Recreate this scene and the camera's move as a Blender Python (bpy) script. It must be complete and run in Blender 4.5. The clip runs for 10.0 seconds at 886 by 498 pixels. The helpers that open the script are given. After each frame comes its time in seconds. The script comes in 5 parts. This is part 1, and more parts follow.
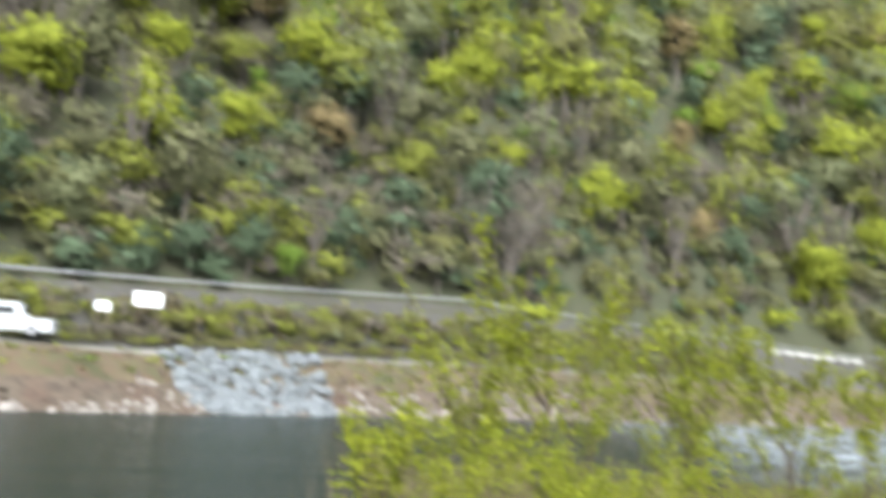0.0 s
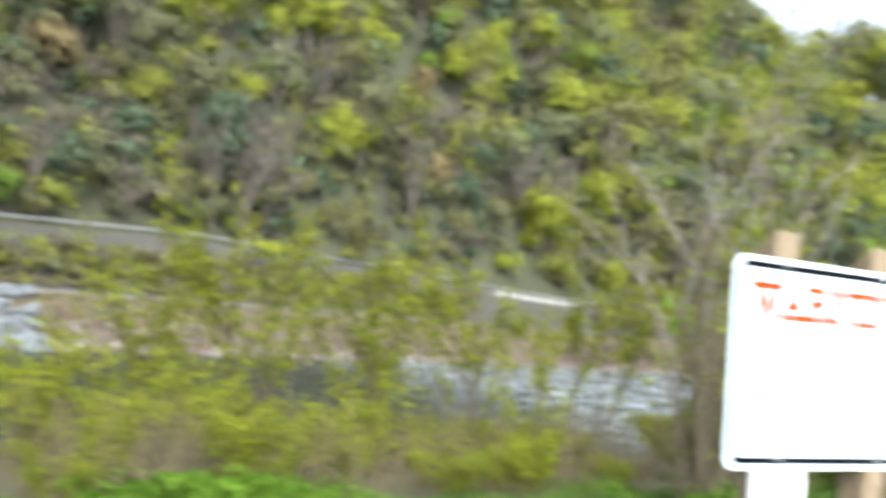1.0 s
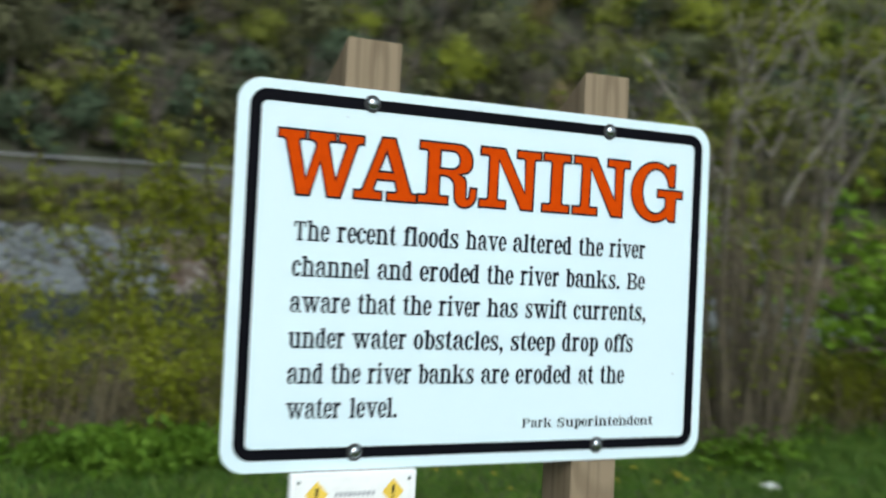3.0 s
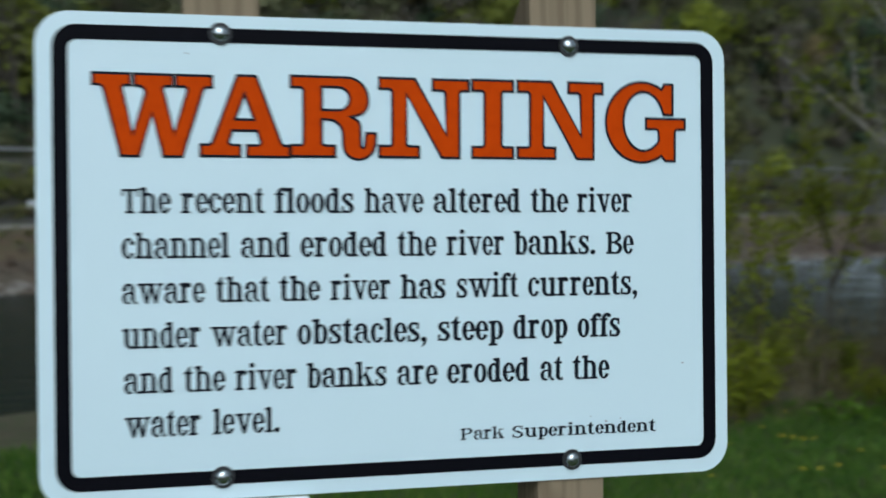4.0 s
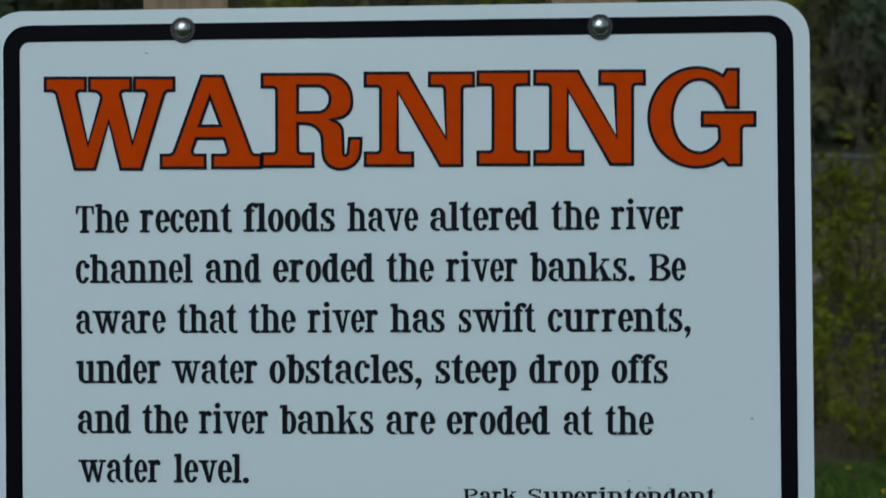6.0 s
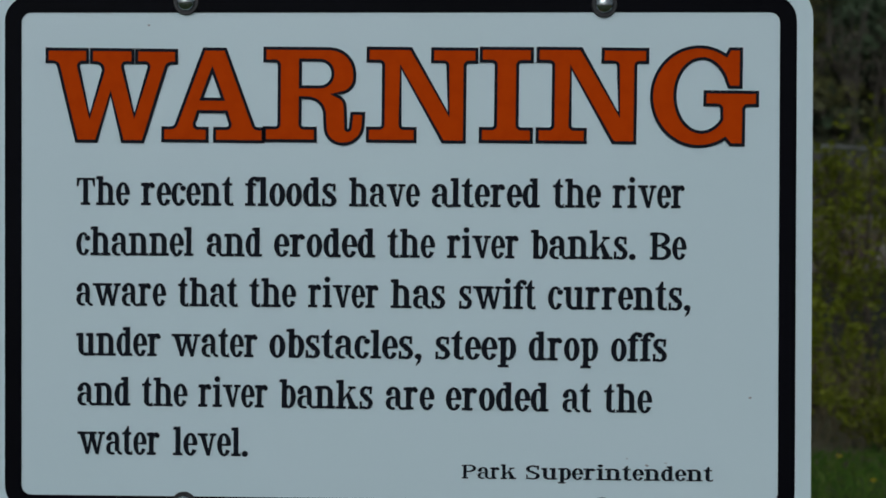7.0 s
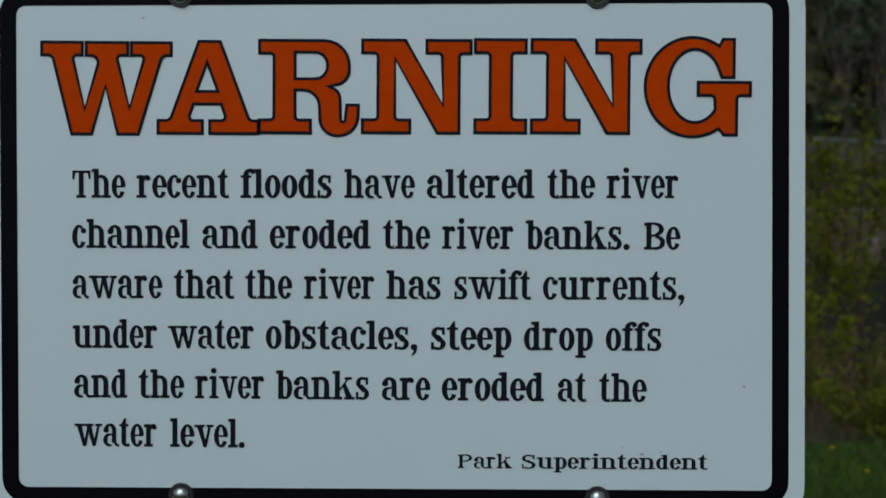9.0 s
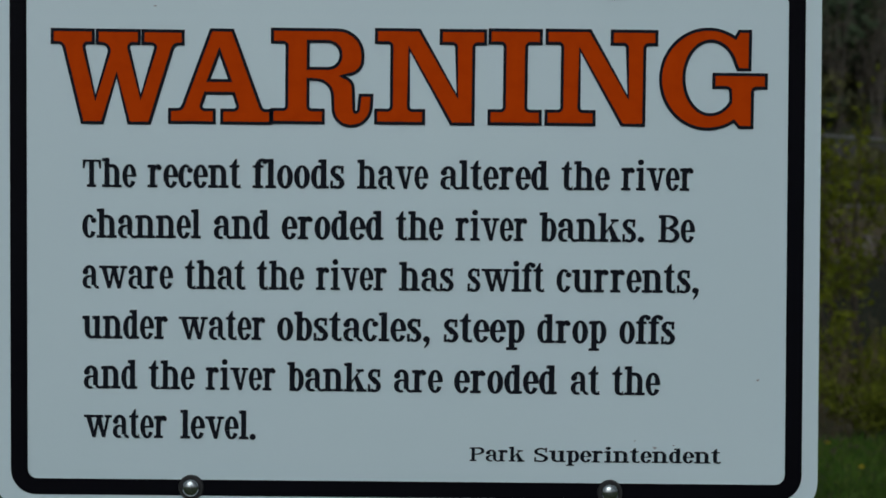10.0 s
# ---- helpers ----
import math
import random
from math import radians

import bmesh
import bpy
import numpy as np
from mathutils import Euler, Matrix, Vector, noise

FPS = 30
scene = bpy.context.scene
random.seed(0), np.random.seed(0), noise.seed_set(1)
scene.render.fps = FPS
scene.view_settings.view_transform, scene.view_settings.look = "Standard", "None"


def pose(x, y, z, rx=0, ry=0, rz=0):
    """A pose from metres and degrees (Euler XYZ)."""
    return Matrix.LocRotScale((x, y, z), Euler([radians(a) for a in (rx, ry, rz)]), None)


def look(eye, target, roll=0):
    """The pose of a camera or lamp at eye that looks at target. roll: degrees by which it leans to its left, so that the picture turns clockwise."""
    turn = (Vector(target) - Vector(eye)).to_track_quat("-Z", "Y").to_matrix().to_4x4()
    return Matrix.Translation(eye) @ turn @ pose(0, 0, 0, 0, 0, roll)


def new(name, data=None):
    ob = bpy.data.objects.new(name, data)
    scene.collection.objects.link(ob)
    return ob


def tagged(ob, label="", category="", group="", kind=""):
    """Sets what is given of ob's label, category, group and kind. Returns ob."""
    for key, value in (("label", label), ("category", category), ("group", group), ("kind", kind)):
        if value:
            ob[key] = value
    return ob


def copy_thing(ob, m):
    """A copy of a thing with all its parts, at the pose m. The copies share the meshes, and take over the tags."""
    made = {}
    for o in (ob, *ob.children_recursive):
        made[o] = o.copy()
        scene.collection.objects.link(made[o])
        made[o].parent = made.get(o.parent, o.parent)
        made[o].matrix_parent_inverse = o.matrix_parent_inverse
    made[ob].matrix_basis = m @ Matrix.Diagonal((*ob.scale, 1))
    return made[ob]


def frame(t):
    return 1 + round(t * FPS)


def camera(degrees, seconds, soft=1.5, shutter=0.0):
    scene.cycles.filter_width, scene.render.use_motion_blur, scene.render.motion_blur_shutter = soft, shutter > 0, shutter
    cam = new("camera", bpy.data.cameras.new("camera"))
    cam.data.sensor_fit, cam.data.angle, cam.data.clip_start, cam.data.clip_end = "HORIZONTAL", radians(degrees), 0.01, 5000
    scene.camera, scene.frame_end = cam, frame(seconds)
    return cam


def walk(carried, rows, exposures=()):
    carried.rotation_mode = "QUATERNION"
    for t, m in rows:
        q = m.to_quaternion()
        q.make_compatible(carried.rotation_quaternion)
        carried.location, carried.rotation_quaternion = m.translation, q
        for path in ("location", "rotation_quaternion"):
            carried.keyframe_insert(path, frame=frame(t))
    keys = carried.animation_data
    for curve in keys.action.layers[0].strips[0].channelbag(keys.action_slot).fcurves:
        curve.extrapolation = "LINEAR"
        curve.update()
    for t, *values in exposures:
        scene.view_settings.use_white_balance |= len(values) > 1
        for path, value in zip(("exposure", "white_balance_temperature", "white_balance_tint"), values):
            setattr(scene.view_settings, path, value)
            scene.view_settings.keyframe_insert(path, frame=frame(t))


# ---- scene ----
from mathutils import geometry

# ---------------------------------------------------------------- camera
cam = camera(44.2, 10.0, soft=1.6, shutter=0.85)


def heading(x, y, z, yaw, pitch, roll):
    """A camera pose: yaw to the right, pitch up, roll to the left, in degrees."""
    return pose(x, y, z, 90 + pitch, 0, -yaw) @ pose(0, 0, 0, 0, 0, roll)


ROWS = [
    (0, -3.500, -2.200, 1.530, 19.68, 6.80, 3.84),
    (0.3, -3.330, -2.160, 1.530, 24.09, 5.33, 3.17),
    (0.5, -3.200, -2.130, 1.525, 28.22, 6.17, 2.69),
    (0.7, -3.038, -2.093, 1.481, 30.11, 5.98, 2.85),
    (1, -2.797, -2.069, 1.498, 33.50, 4.61, 4.72),
    (1.2, -2.568, -2.007, 1.483, 36.44, 5.30, 4.12),
    (1.4, -2.307, -1.964, 1.493, 36.57, 3.22, 5.22),
    (1.5, -2.239, -1.982, 1.508, 36.86, 3.53, 4.01),
    (1.7, -2.035, -1.919, 1.501, 38.26, 4.17, 2.54),
    (2, -1.742, -1.789, 1.517, 36.50, 3.70, 0.89),
    (2.1, -1.670, -1.798, 1.523, 35.36, 4.06, -0.55),
    (2.3, -1.489, -1.776, 1.517, 35.59, 3.96, -0.69),
    (2.5, -1.312, -1.758, 1.501, 34.21, 2.83, -0.65),
    (2.7, -1.135, -1.701, 1.524, 31.12, 0.91, 1.27),
    (3.8, -0.398, -1.421, 1.543, 16.54, 0.23, 1.17),
    (4, -0.280, -1.390, 1.533, 13.59, -0.88, -0.09),
    (4.5, -0.069, -1.227, 1.532, 7.81, 1.83, 0.28),
    (5, 0.052, -1.179, 1.541, 2.37, -0.37, -0.16),
    (5.5, 0.051, -1.196, 1.548, 1.07, 0.72, 0.97),
    (5.7, 0.073, -1.202, 1.548, -0.59, 0.32, 0.18),
    (6.8, 0.051, -1.202, 1.536, -0.05, -1.06, -0.69),
    (7, 0.061, -1.203, 1.535, -0.23, -1.07, 0.64),
    (7.5, 0.051, -1.209, 1.534, 0.18, -0.72, 0.47),
    (8, 0.055, -1.205, 1.533, -0.17, -0.84, 0.25),
    (8.5, 0.061, -1.205, 1.533, -0.22, -1.10, 0.28),
    (9, 0.059, -1.208, 1.531, 0.12, -1.35, 0.37),
    (9.5, 0.055, -1.204, 1.530, 0.03, -1.64, 0.39),
    (10, 0.037, -1.200, 1.528, 0.48, -1.66, 0.68),
]
walk(cam, [(t, heading(*p)) for t, *p in ROWS],
     exposures=[(0.0, 1.80, 5950, 8), (1.0, 1.78, 5950, 8), (1.5, 1.47, 5950, 7), (2.0, 1.07, 6000, 5), (2.7, 0.32, 5950, 2), (4.0, -0.54, 5450, 0),
                (5.0, -0.98, 5550, 1), (7.0, -1.38, 5780, 4), (10.0, -1.48, 5850, 4)])
# focused close, on the sign
cam.data.dof.use_dof, cam.data.dof.focus_distance, cam.data.dof.aperture_fstop = True, 1.3, 6.3

# ---------------------------------------------------------------- world and sun
SUN_EL, SUN_AZ = 40.0, 195.0          # degrees; azimuth clockwise from +y
world = bpy.data.worlds.new("world")
scene.world = world
world.use_nodes = True
wt = world.node_tree
wt.nodes.clear()
w_out = wt.nodes.new("ShaderNodeOutputWorld")
w_bg = wt.nodes.new("ShaderNodeBackground")
w_hs = wt.nodes.new("ShaderNodeHueSaturation")
w_sky = wt.nodes.new("ShaderNodeTexSky")
w_sky.sky_type = "NISHITA"
w_sky.sun_disc = False
w_sky.sun_elevation, w_sky.sun_rotation = radians(SUN_EL), radians(SUN_AZ)
w_sky.air_density, w_sky.dust_density, w_sky.ozone_density = 1.0, 6.0, 1.0
w_hs.inputs["Saturation"].default_value = 0.30
w_bg.inputs["Strength"].default_value = 0.15
wt.links.new(w_sky.outputs[0], w_hs.inputs["Color"])
wt.links.new(w_hs.outputs[0], w_bg.inputs[0])
wt.links.new(w_bg.outputs[0], w_out.inputs[0])

sun = new("sun", bpy.data.lights.new("sun", "SUN"))
sun.data.energy, sun.data.angle, sun.data.color = 1.0, radians(50), (1.0, 0.96, 0.9)
sx, sy = math.sin(radians(SUN_AZ)), math.cos(radians(SUN_AZ))
sun.matrix_world = look((30 * sx, 30 * sy, 30 * math.tan(radians(SUN_EL))), (0, 0, 0))


# ---------------------------------------------------------------- materials
def shader(name):
    m = bpy.data.materials.new(name)
    m.use_nodes = True
    nt = m.node_tree
    return m, nt, nt.nodes["Principled BSDF"]


def noise_node(nt, scale, detail=4.0, stretch=None, space="Object"):
    co = nt.nodes.new("ShaderNodeTexCoord")
    n = nt.nodes.new("ShaderNodeTexNoise")
    n.inputs["Scale"].default_value, n.inputs["Detail"].default_value = scale, detail
    if stretch:
        mp = nt.nodes.new("ShaderNodeMapping")
        mp.inputs["Scale"].default_value = stretch
        nt.links.new(co.outputs[space], mp.inputs[0])
        nt.links.new(mp.outputs[0], n.inputs["Vector"])
    else:
        nt.links.new(co.outputs[space], n.inputs["Vector"])
    return n


def ramp(nt, src, stops):
    r = nt.nodes.new("ShaderNodeValToRGB")
    e = r.color_ramp.elements
    while len(e) < len(stops):
        e.new(0.5)
    for el, (p, c) in zip(e, stops):
        el.position, el.color = p, (*c, 1)
    nt.links.new(src, r.inputs[0])
    return r


def blend(nt, fac, a, b, mode="MIX"):
    x = nt.nodes.new("ShaderNodeMixRGB")
    x.blend_type = mode
    for sock, v in ((x.inputs[0], fac), (x.inputs[1], a), (x.inputs[2], b)):
        if isinstance(v, (int, float)):
            sock.default_value = v
        elif isinstance(v, tuple):
            sock.default_value = (*v, 1)
        else:
            nt.links.new(v, sock)
    return x.outputs[0]


def bump(nt, bsdf, src, strength, distance):
    b = nt.nodes.new("ShaderNodeBump")
    b.inputs["Strength"].default_value, b.inputs["Distance"].default_value = strength, distance
    nt.links.new(src, b.inputs["Height"])
    nt.links.new(b.outputs[0], bsdf.inputs["Normal"])


def surface(name, c1, c2, c3, coarse, fine, rough=0.85, relief=0.0, metal=0.0, stretch=None, space="Object", spec=0.3):
    """Two scales of mottling over three colours, with a fine relief."""
    m, nt, b = shader(name)
    n1, n2 = noise_node(nt, coarse, 5, stretch, space), noise_node(nt, fine, 6, stretch, space)
    a = ramp(nt, n1.outputs[0], [(0.35, c1), (0.65, c2)]).outputs[0]
    f = ramp(nt, n2.outputs[0], [(0.42, (0, 0, 0)), (0.68, (1, 1, 1))]).outputs[0]
    nt.links.new(blend(nt, f, a, c3), b.inputs["Base Color"])
    b.inputs["Roughness"].default_value, b.inputs["Metallic"].default_value = rough, metal
    b.inputs["Specular IOR Level"].default_value = spec
    if relief:
        bump(nt, b, n2.outputs[0], 0.6, relief)
    return m


def leafy(name, c1, c2, c3, glow=0.48, rough=0.6, mottle=1.6, spec=0.25, patch=0.6):
    """Leaves: each its own tone between three colours, some light passing through."""
    m, nt, b = shader(name)
    g = nt.nodes.new("ShaderNodeNewGeometry")
    col = ramp(nt, g.outputs["Random Per Island"], [(0.0, c1), (0.5, c2), (1.0, c3)]).outputs[0]
    n = noise_node(nt, mottle, 4)
    col = blend(nt, ramp(nt, n.outputs[0], [(0.35, (0, 0, 0)), (0.7, (patch, patch, patch))]).outputs[0], col, tuple(v * 0.55 for v in c1))
    nt.links.new(col, b.inputs["Base Color"])
    b.inputs["Roughness"].default_value, b.inputs["Specular IOR Level"].default_value = rough, spec
    tr = nt.nodes.new("ShaderNodeBsdfTranslucent")
    nt.links.new(col, tr.inputs[0])
    mx = nt.nodes.new("ShaderNodeMixShader")
    mx.inputs[0].default_value = glow
    nt.links.new(b.outputs[0], mx.inputs[1])
    nt.links.new(tr.outputs[0], mx.inputs[2])
    nt.links.new(mx.outputs[0], nt.nodes["Material Output"].inputs[0])
    return m


M_GRASS = surface("lawn", (0.0283, 0.0536, 0.0094), (0.0442, 0.0694, 0.0126), (0.0630, 0.0756, 0.0221), 0.5, 14, 0.9, 0.02, space="Object")
M_EARTH = surface("bank_earth", (0.066, 0.056, 0.033), (0.094, 0.080, 0.048), (0.050, 0.064, 0.022), 0.6, 8, 0.95, 0.03)
M_BED = surface("river_bed", (0.05, 0.05, 0.04), (0.08, 0.075, 0.06), (0.10, 0.09, 0.07), 0.3, 3, 0.9)
M_FARTURF = surface("olive_bank", (0.050, 0.052, 0.022), (0.098, 0.080, 0.046), (0.084, 0.055, 0.037), 0.3, 1.3, 0.95, 0.06)
M_FARBANK = surface("dry_bank", (0.0754, 0.0484, 0.0336), (0.0918, 0.0763, 0.0558), (0.0476, 0.0377, 0.0262), 0.35, 1.7, 0.95, 0.06)
M_PATH = surface("gravel_path", (0.1680, 0.1583, 0.1357), (0.2067, 0.1938, 0.1680), (0.1292, 0.1195, 0.0969), 0.3, 3, 0.95, 0.02)
M_EMBANK = surface("embankment", (0.050, 0.046, 0.040), (0.066, 0.061, 0.057), (0.046, 0.046, 0.024), 0.12, 0.9, 0.95, 0.06)
M_ROAD = surface("asphalt", (0.05, 0.05, 0.05), (0.065, 0.065, 0.062), (0.09, 0.088, 0.08), 0.2, 6, 0.9)
M_LITTER = surface("leaf_litter", (0.040, 0.040, 0.022), (0.052, 0.050, 0.029), (0.040, 0.050, 0.020), 0.15, 1.5, 0.95, 0.05)
M_ROCK = surface("grey_rock", (0.1107, 0.1230, 0.1271), (0.1681, 0.1820, 0.1853), (0.0820, 0.0869, 0.0886), 0.8, 5, 0.85, 0.03)
M_SHORE = surface("pale_stone", (0.1890, 0.1688, 0.1485), (0.2970, 0.2767, 0.2498), (0.1080, 0.0878, 0.0743), 0.5, 5, 0.85, 0.03)
def timber(name, c1, c2, c3):
    """Weathered sawn timber: long grain, arched growth rings and fine checks, all running up the post."""
    m, nt, b = shader(name)
    co, mp = nt.nodes.new("ShaderNodeTexCoord"), nt.nodes.new("ShaderNodeMapping")
    mp.inputs["Location"].default_value, mp.inputs["Scale"].default_value = (-0.008, 0.0, -0.345), (1.0, 1.0, 0.19)
    w = nt.nodes.new("ShaderNodeTexWave")
    w.wave_type, w.rings_direction = "RINGS", "Y"
    w.inputs["Scale"].default_value, w.inputs["Distortion"].default_value, w.inputs["Detail"].default_value = 13.0, 4.5, 3.0
    nt.links.new(co.outputs["Object"], mp.inputs[0])
    nt.links.new(mp.outputs[0], w.inputs["Vector"])
    long, fine = noise_node(nt, 9, 5, (1, 1, 0.05)), noise_node(nt, 60, 6, (1, 1, 0.03))
    base = ramp(nt, long.outputs[0], [(0.35, c1), (0.65, c2)]).outputs[0]
    rings_ = ramp(nt, w.outputs["Fac"], [(0.45, (0, 0, 0)), (0.95, (0.55, 0.55, 0.55))]).outputs[0]
    checks = ramp(nt, fine.outputs[0], [(0.52, (0, 0, 0)), (0.72, (0.7, 0.7, 0.7))]).outputs[0]
    nt.links.new(blend(nt, checks, blend(nt, rings_, base, c3), tuple(v * 0.8 for v in c3)), b.inputs["Base Color"])
    b.inputs["Roughness"].default_value, b.inputs["Specular IOR Level"].default_value = 0.85, 0.25
    bump(nt, b, fine.outputs[0], 0.5, 0.002)
    return m


M_TIMBER = timber("weathered_timber", (0.200, 0.152, 0.096), (0.262, 0.204, 0.136), (0.142, 0.106, 0.066))
M_BARK = surface("brown_bark", (0.0646, 0.0494, 0.0342), (0.0988, 0.076, 0.0532), (0.0456, 0.038, 0.02888), 3, 30, 0.9, 0.004)
M_PALEBARK = surface("pale_bark", (0.200, 0.182, 0.152), (0.290, 0.268, 0.228), (0.130, 0.112, 0.090), 2, 18, 0.9, 0.004)
M_STEM = surface("olive_brown_bark", (0.095, 0.078, 0.050), (0.135, 0.112, 0.072), (0.070, 0.058, 0.038), 3, 30, 0.9, 0.004)
M_STALK = surface("dry_stalk", (0.128, 0.105, 0.058), (0.160, 0.134, 0.078), (0.086, 0.068, 0.038), 3, 20, 0.9)
M_GALV = surface("galvanised_steel", (0.27, 0.275, 0.28), (0.32, 0.325, 0.33), (0.23, 0.235, 0.24), 2, 40, 0.45, 0.0, 0.2)
M_POSTDARK = surface("dark_post", (0.07, 0.055, 0.04), (0.09, 0.07, 0.05), (0.05, 0.04, 0.03), 3, 20, 0.9)
M_BOARD = surface("white_board", (0.78, 0.79, 0.80), (0.82, 0.83, 0.83), (0.74, 0.75, 0.76), 2, 12, 0.5)
M_CONCRETE = surface("pale_concrete", (0.27, 0.27, 0.25), (0.32, 0.32, 0.30), (0.21, 0.21, 0.19), 0.5, 6, 0.85, 0.004)
M_CAR = surface("white_car_paint", (0.33, 0.345, 0.35), (0.36, 0.37, 0.375), (0.30, 0.315, 0.32), 0.7, 5, 0.3)
M_CARGREY = surface("silver_car_paint", (0.40, 0.41, 0.42), (0.45, 0.46, 0.47), (0.38, 0.39, 0.40), 0.7, 5, 0.3, 0, 0.4)
M_GLASS = surface("tinted_glass", (0.02, 0.024, 0.026), (0.03, 0.034, 0.036), (0.02, 0.022, 0.024), 1, 4, 0.06, spec=0.6)
M_TYRE = surface("tyre_rubber", (0.02, 0.02, 0.02), (0.03, 0.03, 0.03), (0.025, 0.025, 0.025), 4, 20, 0.9)
M_PETAL = surface("yellow_petal", (0.62, 0.48, 0.02), (0.70, 0.56, 0.03), (0.60, 0.40, 0.02), 30, 120, 0.6)
M_SCRAP = surface("white_litter", (0.72, 0.73, 0.74), (0.80, 0.80, 0.80), (0.6, 0.6, 0.6), 8, 40, 0.6)

# sign materials
M_FACE = surface("sign_white", (0.612, 0.732, 0.786), (0.640, 0.758, 0.808), (0.626, 0.741, 0.799), 2.2, 9, 0.38, space="Object", spec=0.4)
M_BLACK = surface("sign_black", (0.003, 0.003, 0.005), (0.005, 0.005, 0.008), (0.004, 0.004, 0.006), 4, 60, 0.6, spec=0.04)
M_INK = surface("letter_black", (0.009, 0.011, 0.017), (0.013, 0.015, 0.022), (0.010, 0.012, 0.018), 4, 60, 0.6, spec=0.05)
M_ORANGE = surface("letter_orange", (0.490, 0.0500, 0.0000), (0.520, 0.0545, 0.0000), (0.465, 0.0460, 0.0000), 5, 60, 0.6, spec=0.015)
M_ALU = surface("aluminium_back", (0.60, 0.61, 0.62), (0.66, 0.67, 0.68), (0.55, 0.56, 0.57), 6, 60, 0.4, 0, 0.9)
M_ZINC = surface("zinc_bolt", (0.38, 0.41, 0.42), (0.45, 0.48, 0.49), (0.31, 0.34, 0.35), 40, 300, 0.16, 0, 0.95)
M_WASHER = surface("dark_washer", (0.03, 0.03, 0.032), (0.05, 0.05, 0.052), (0.025, 0.025, 0.027), 40, 300, 0.5, 0, 0.3)
M_PAPER = surface("notice_paper", (0.76, 0.77, 0.76), (0.80, 0.80, 0.79), (0.73, 0.74, 0.73), 6, 60, 0.5)
M_PRINT = surface("faded_print", (0.33, 0.34, 0.36), (0.40, 0.41, 0.43), (0.30, 0.31, 0.33), 30, 200, 0.6)
M_PALEPRINT = surface("pale_print", (0.62, 0.63, 0.65), (0.68, 0.69, 0.70), (0.6, 0.61, 0.63), 30, 200, 0.6)
M_YELLOW = surface("caution_yellow", (0.68, 0.47, 0.06), (0.74, 0.53, 0.08), (0.64, 0.44, 0.06), 30, 200, 0.5)

# spring foliage of the hillside and of the near bank
FOREST = [
    leafy("crown_yellow_green", (0.212, 0.240, 0.033), (0.262, 0.294, 0.040), (0.315, 0.345, 0.050), mottle=0.14, patch=0.2, spec=0.06),
    leafy("crown_olive", (0.151, 0.149, 0.057), (0.184, 0.182, 0.070), (0.217, 0.215, 0.083), mottle=0.14, patch=0.2, spec=0.06),
    leafy("crown_fresh_green", (0.131, 0.192, 0.033), (0.160, 0.234, 0.040), (0.189, 0.276, 0.047), mottle=0.14, patch=0.2, spec=0.06),
    # its blue tinge carries some of the far slope's haze
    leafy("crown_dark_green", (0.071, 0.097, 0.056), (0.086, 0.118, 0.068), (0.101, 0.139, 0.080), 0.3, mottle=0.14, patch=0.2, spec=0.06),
    leafy("crown_grey_twigs", (0.116, 0.103, 0.078), (0.142, 0.126, 0.095), (0.168, 0.149, 0.112), 0.3, mottle=0.14, patch=0.2, spec=0.06),
    leafy("crown_rust_buds", (0.184, 0.144, 0.068), (0.210, 0.166, 0.080), (0.236, 0.188, 0.092), 0.3, mottle=0.14, patch=0.2, spec=0.06),
    leafy("crown_pale_green", (0.172, 0.188, 0.098), (0.203, 0.218, 0.114), (0.234, 0.248, 0.130), mottle=0.14, patch=0.2, spec=0.06),
    leafy("crown_mid_green", (0.171, 0.185, 0.038), (0.208, 0.226, 0.046), (0.245, 0.267, 0.054), mottle=0.14, patch=0.2, spec=0.06),
    leafy("crown_deep_olive", (0.113, 0.115, 0.059), (0.138, 0.140, 0.072), (0.163, 0.165, 0.085), 0.35, mottle=0.14, patch=0.2, spec=0.06),
]
M_TRUNK = surface("forest_trunk", (0.0775, 0.0678, 0.0549), (0.1292, 0.1163, 0.0969), (0.0549, 0.0452, 0.0355), 0.6, 3, 0.9)
L_YELLOW = leafy("leaf_yellow_green", (0.150, 0.180, 0.0129), (0.206, 0.232, 0.0185), (0.262, 0.278, 0.0276), 0.4, spec=0.08)
L_OLIVE = leafy("leaf_olive", (0.122, 0.148, 0.0150), (0.170, 0.196, 0.0210), (0.226, 0.244, 0.0290), 0.4, spec=0.08)
L_GREEN = leafy("leaf_bright_green", (0.0978, 0.1782, 0.0138), (0.1437, 0.2472, 0.0196), (0.1955, 0.3105, 0.0299), 0.4, spec=0.08)
L_WEED = leafy("weed_leaf", (0.072, 0.140, 0.012), (0.105, 0.190, 0.017), (0.145, 0.240, 0.026), 0.4, spec=0.1)
L_GRASS = leafy("grass_blade", (0.0505, 0.1123, 0.0135), (0.0786, 0.1517, 0.0180), (0.1348, 0.1909, 0.0337), 0.3)
L_DRY = leafy("dry_leaf", (0.092, 0.074, 0.032), (0.122, 0.102, 0.046), (0.156, 0.132, 0.064), 0.25)

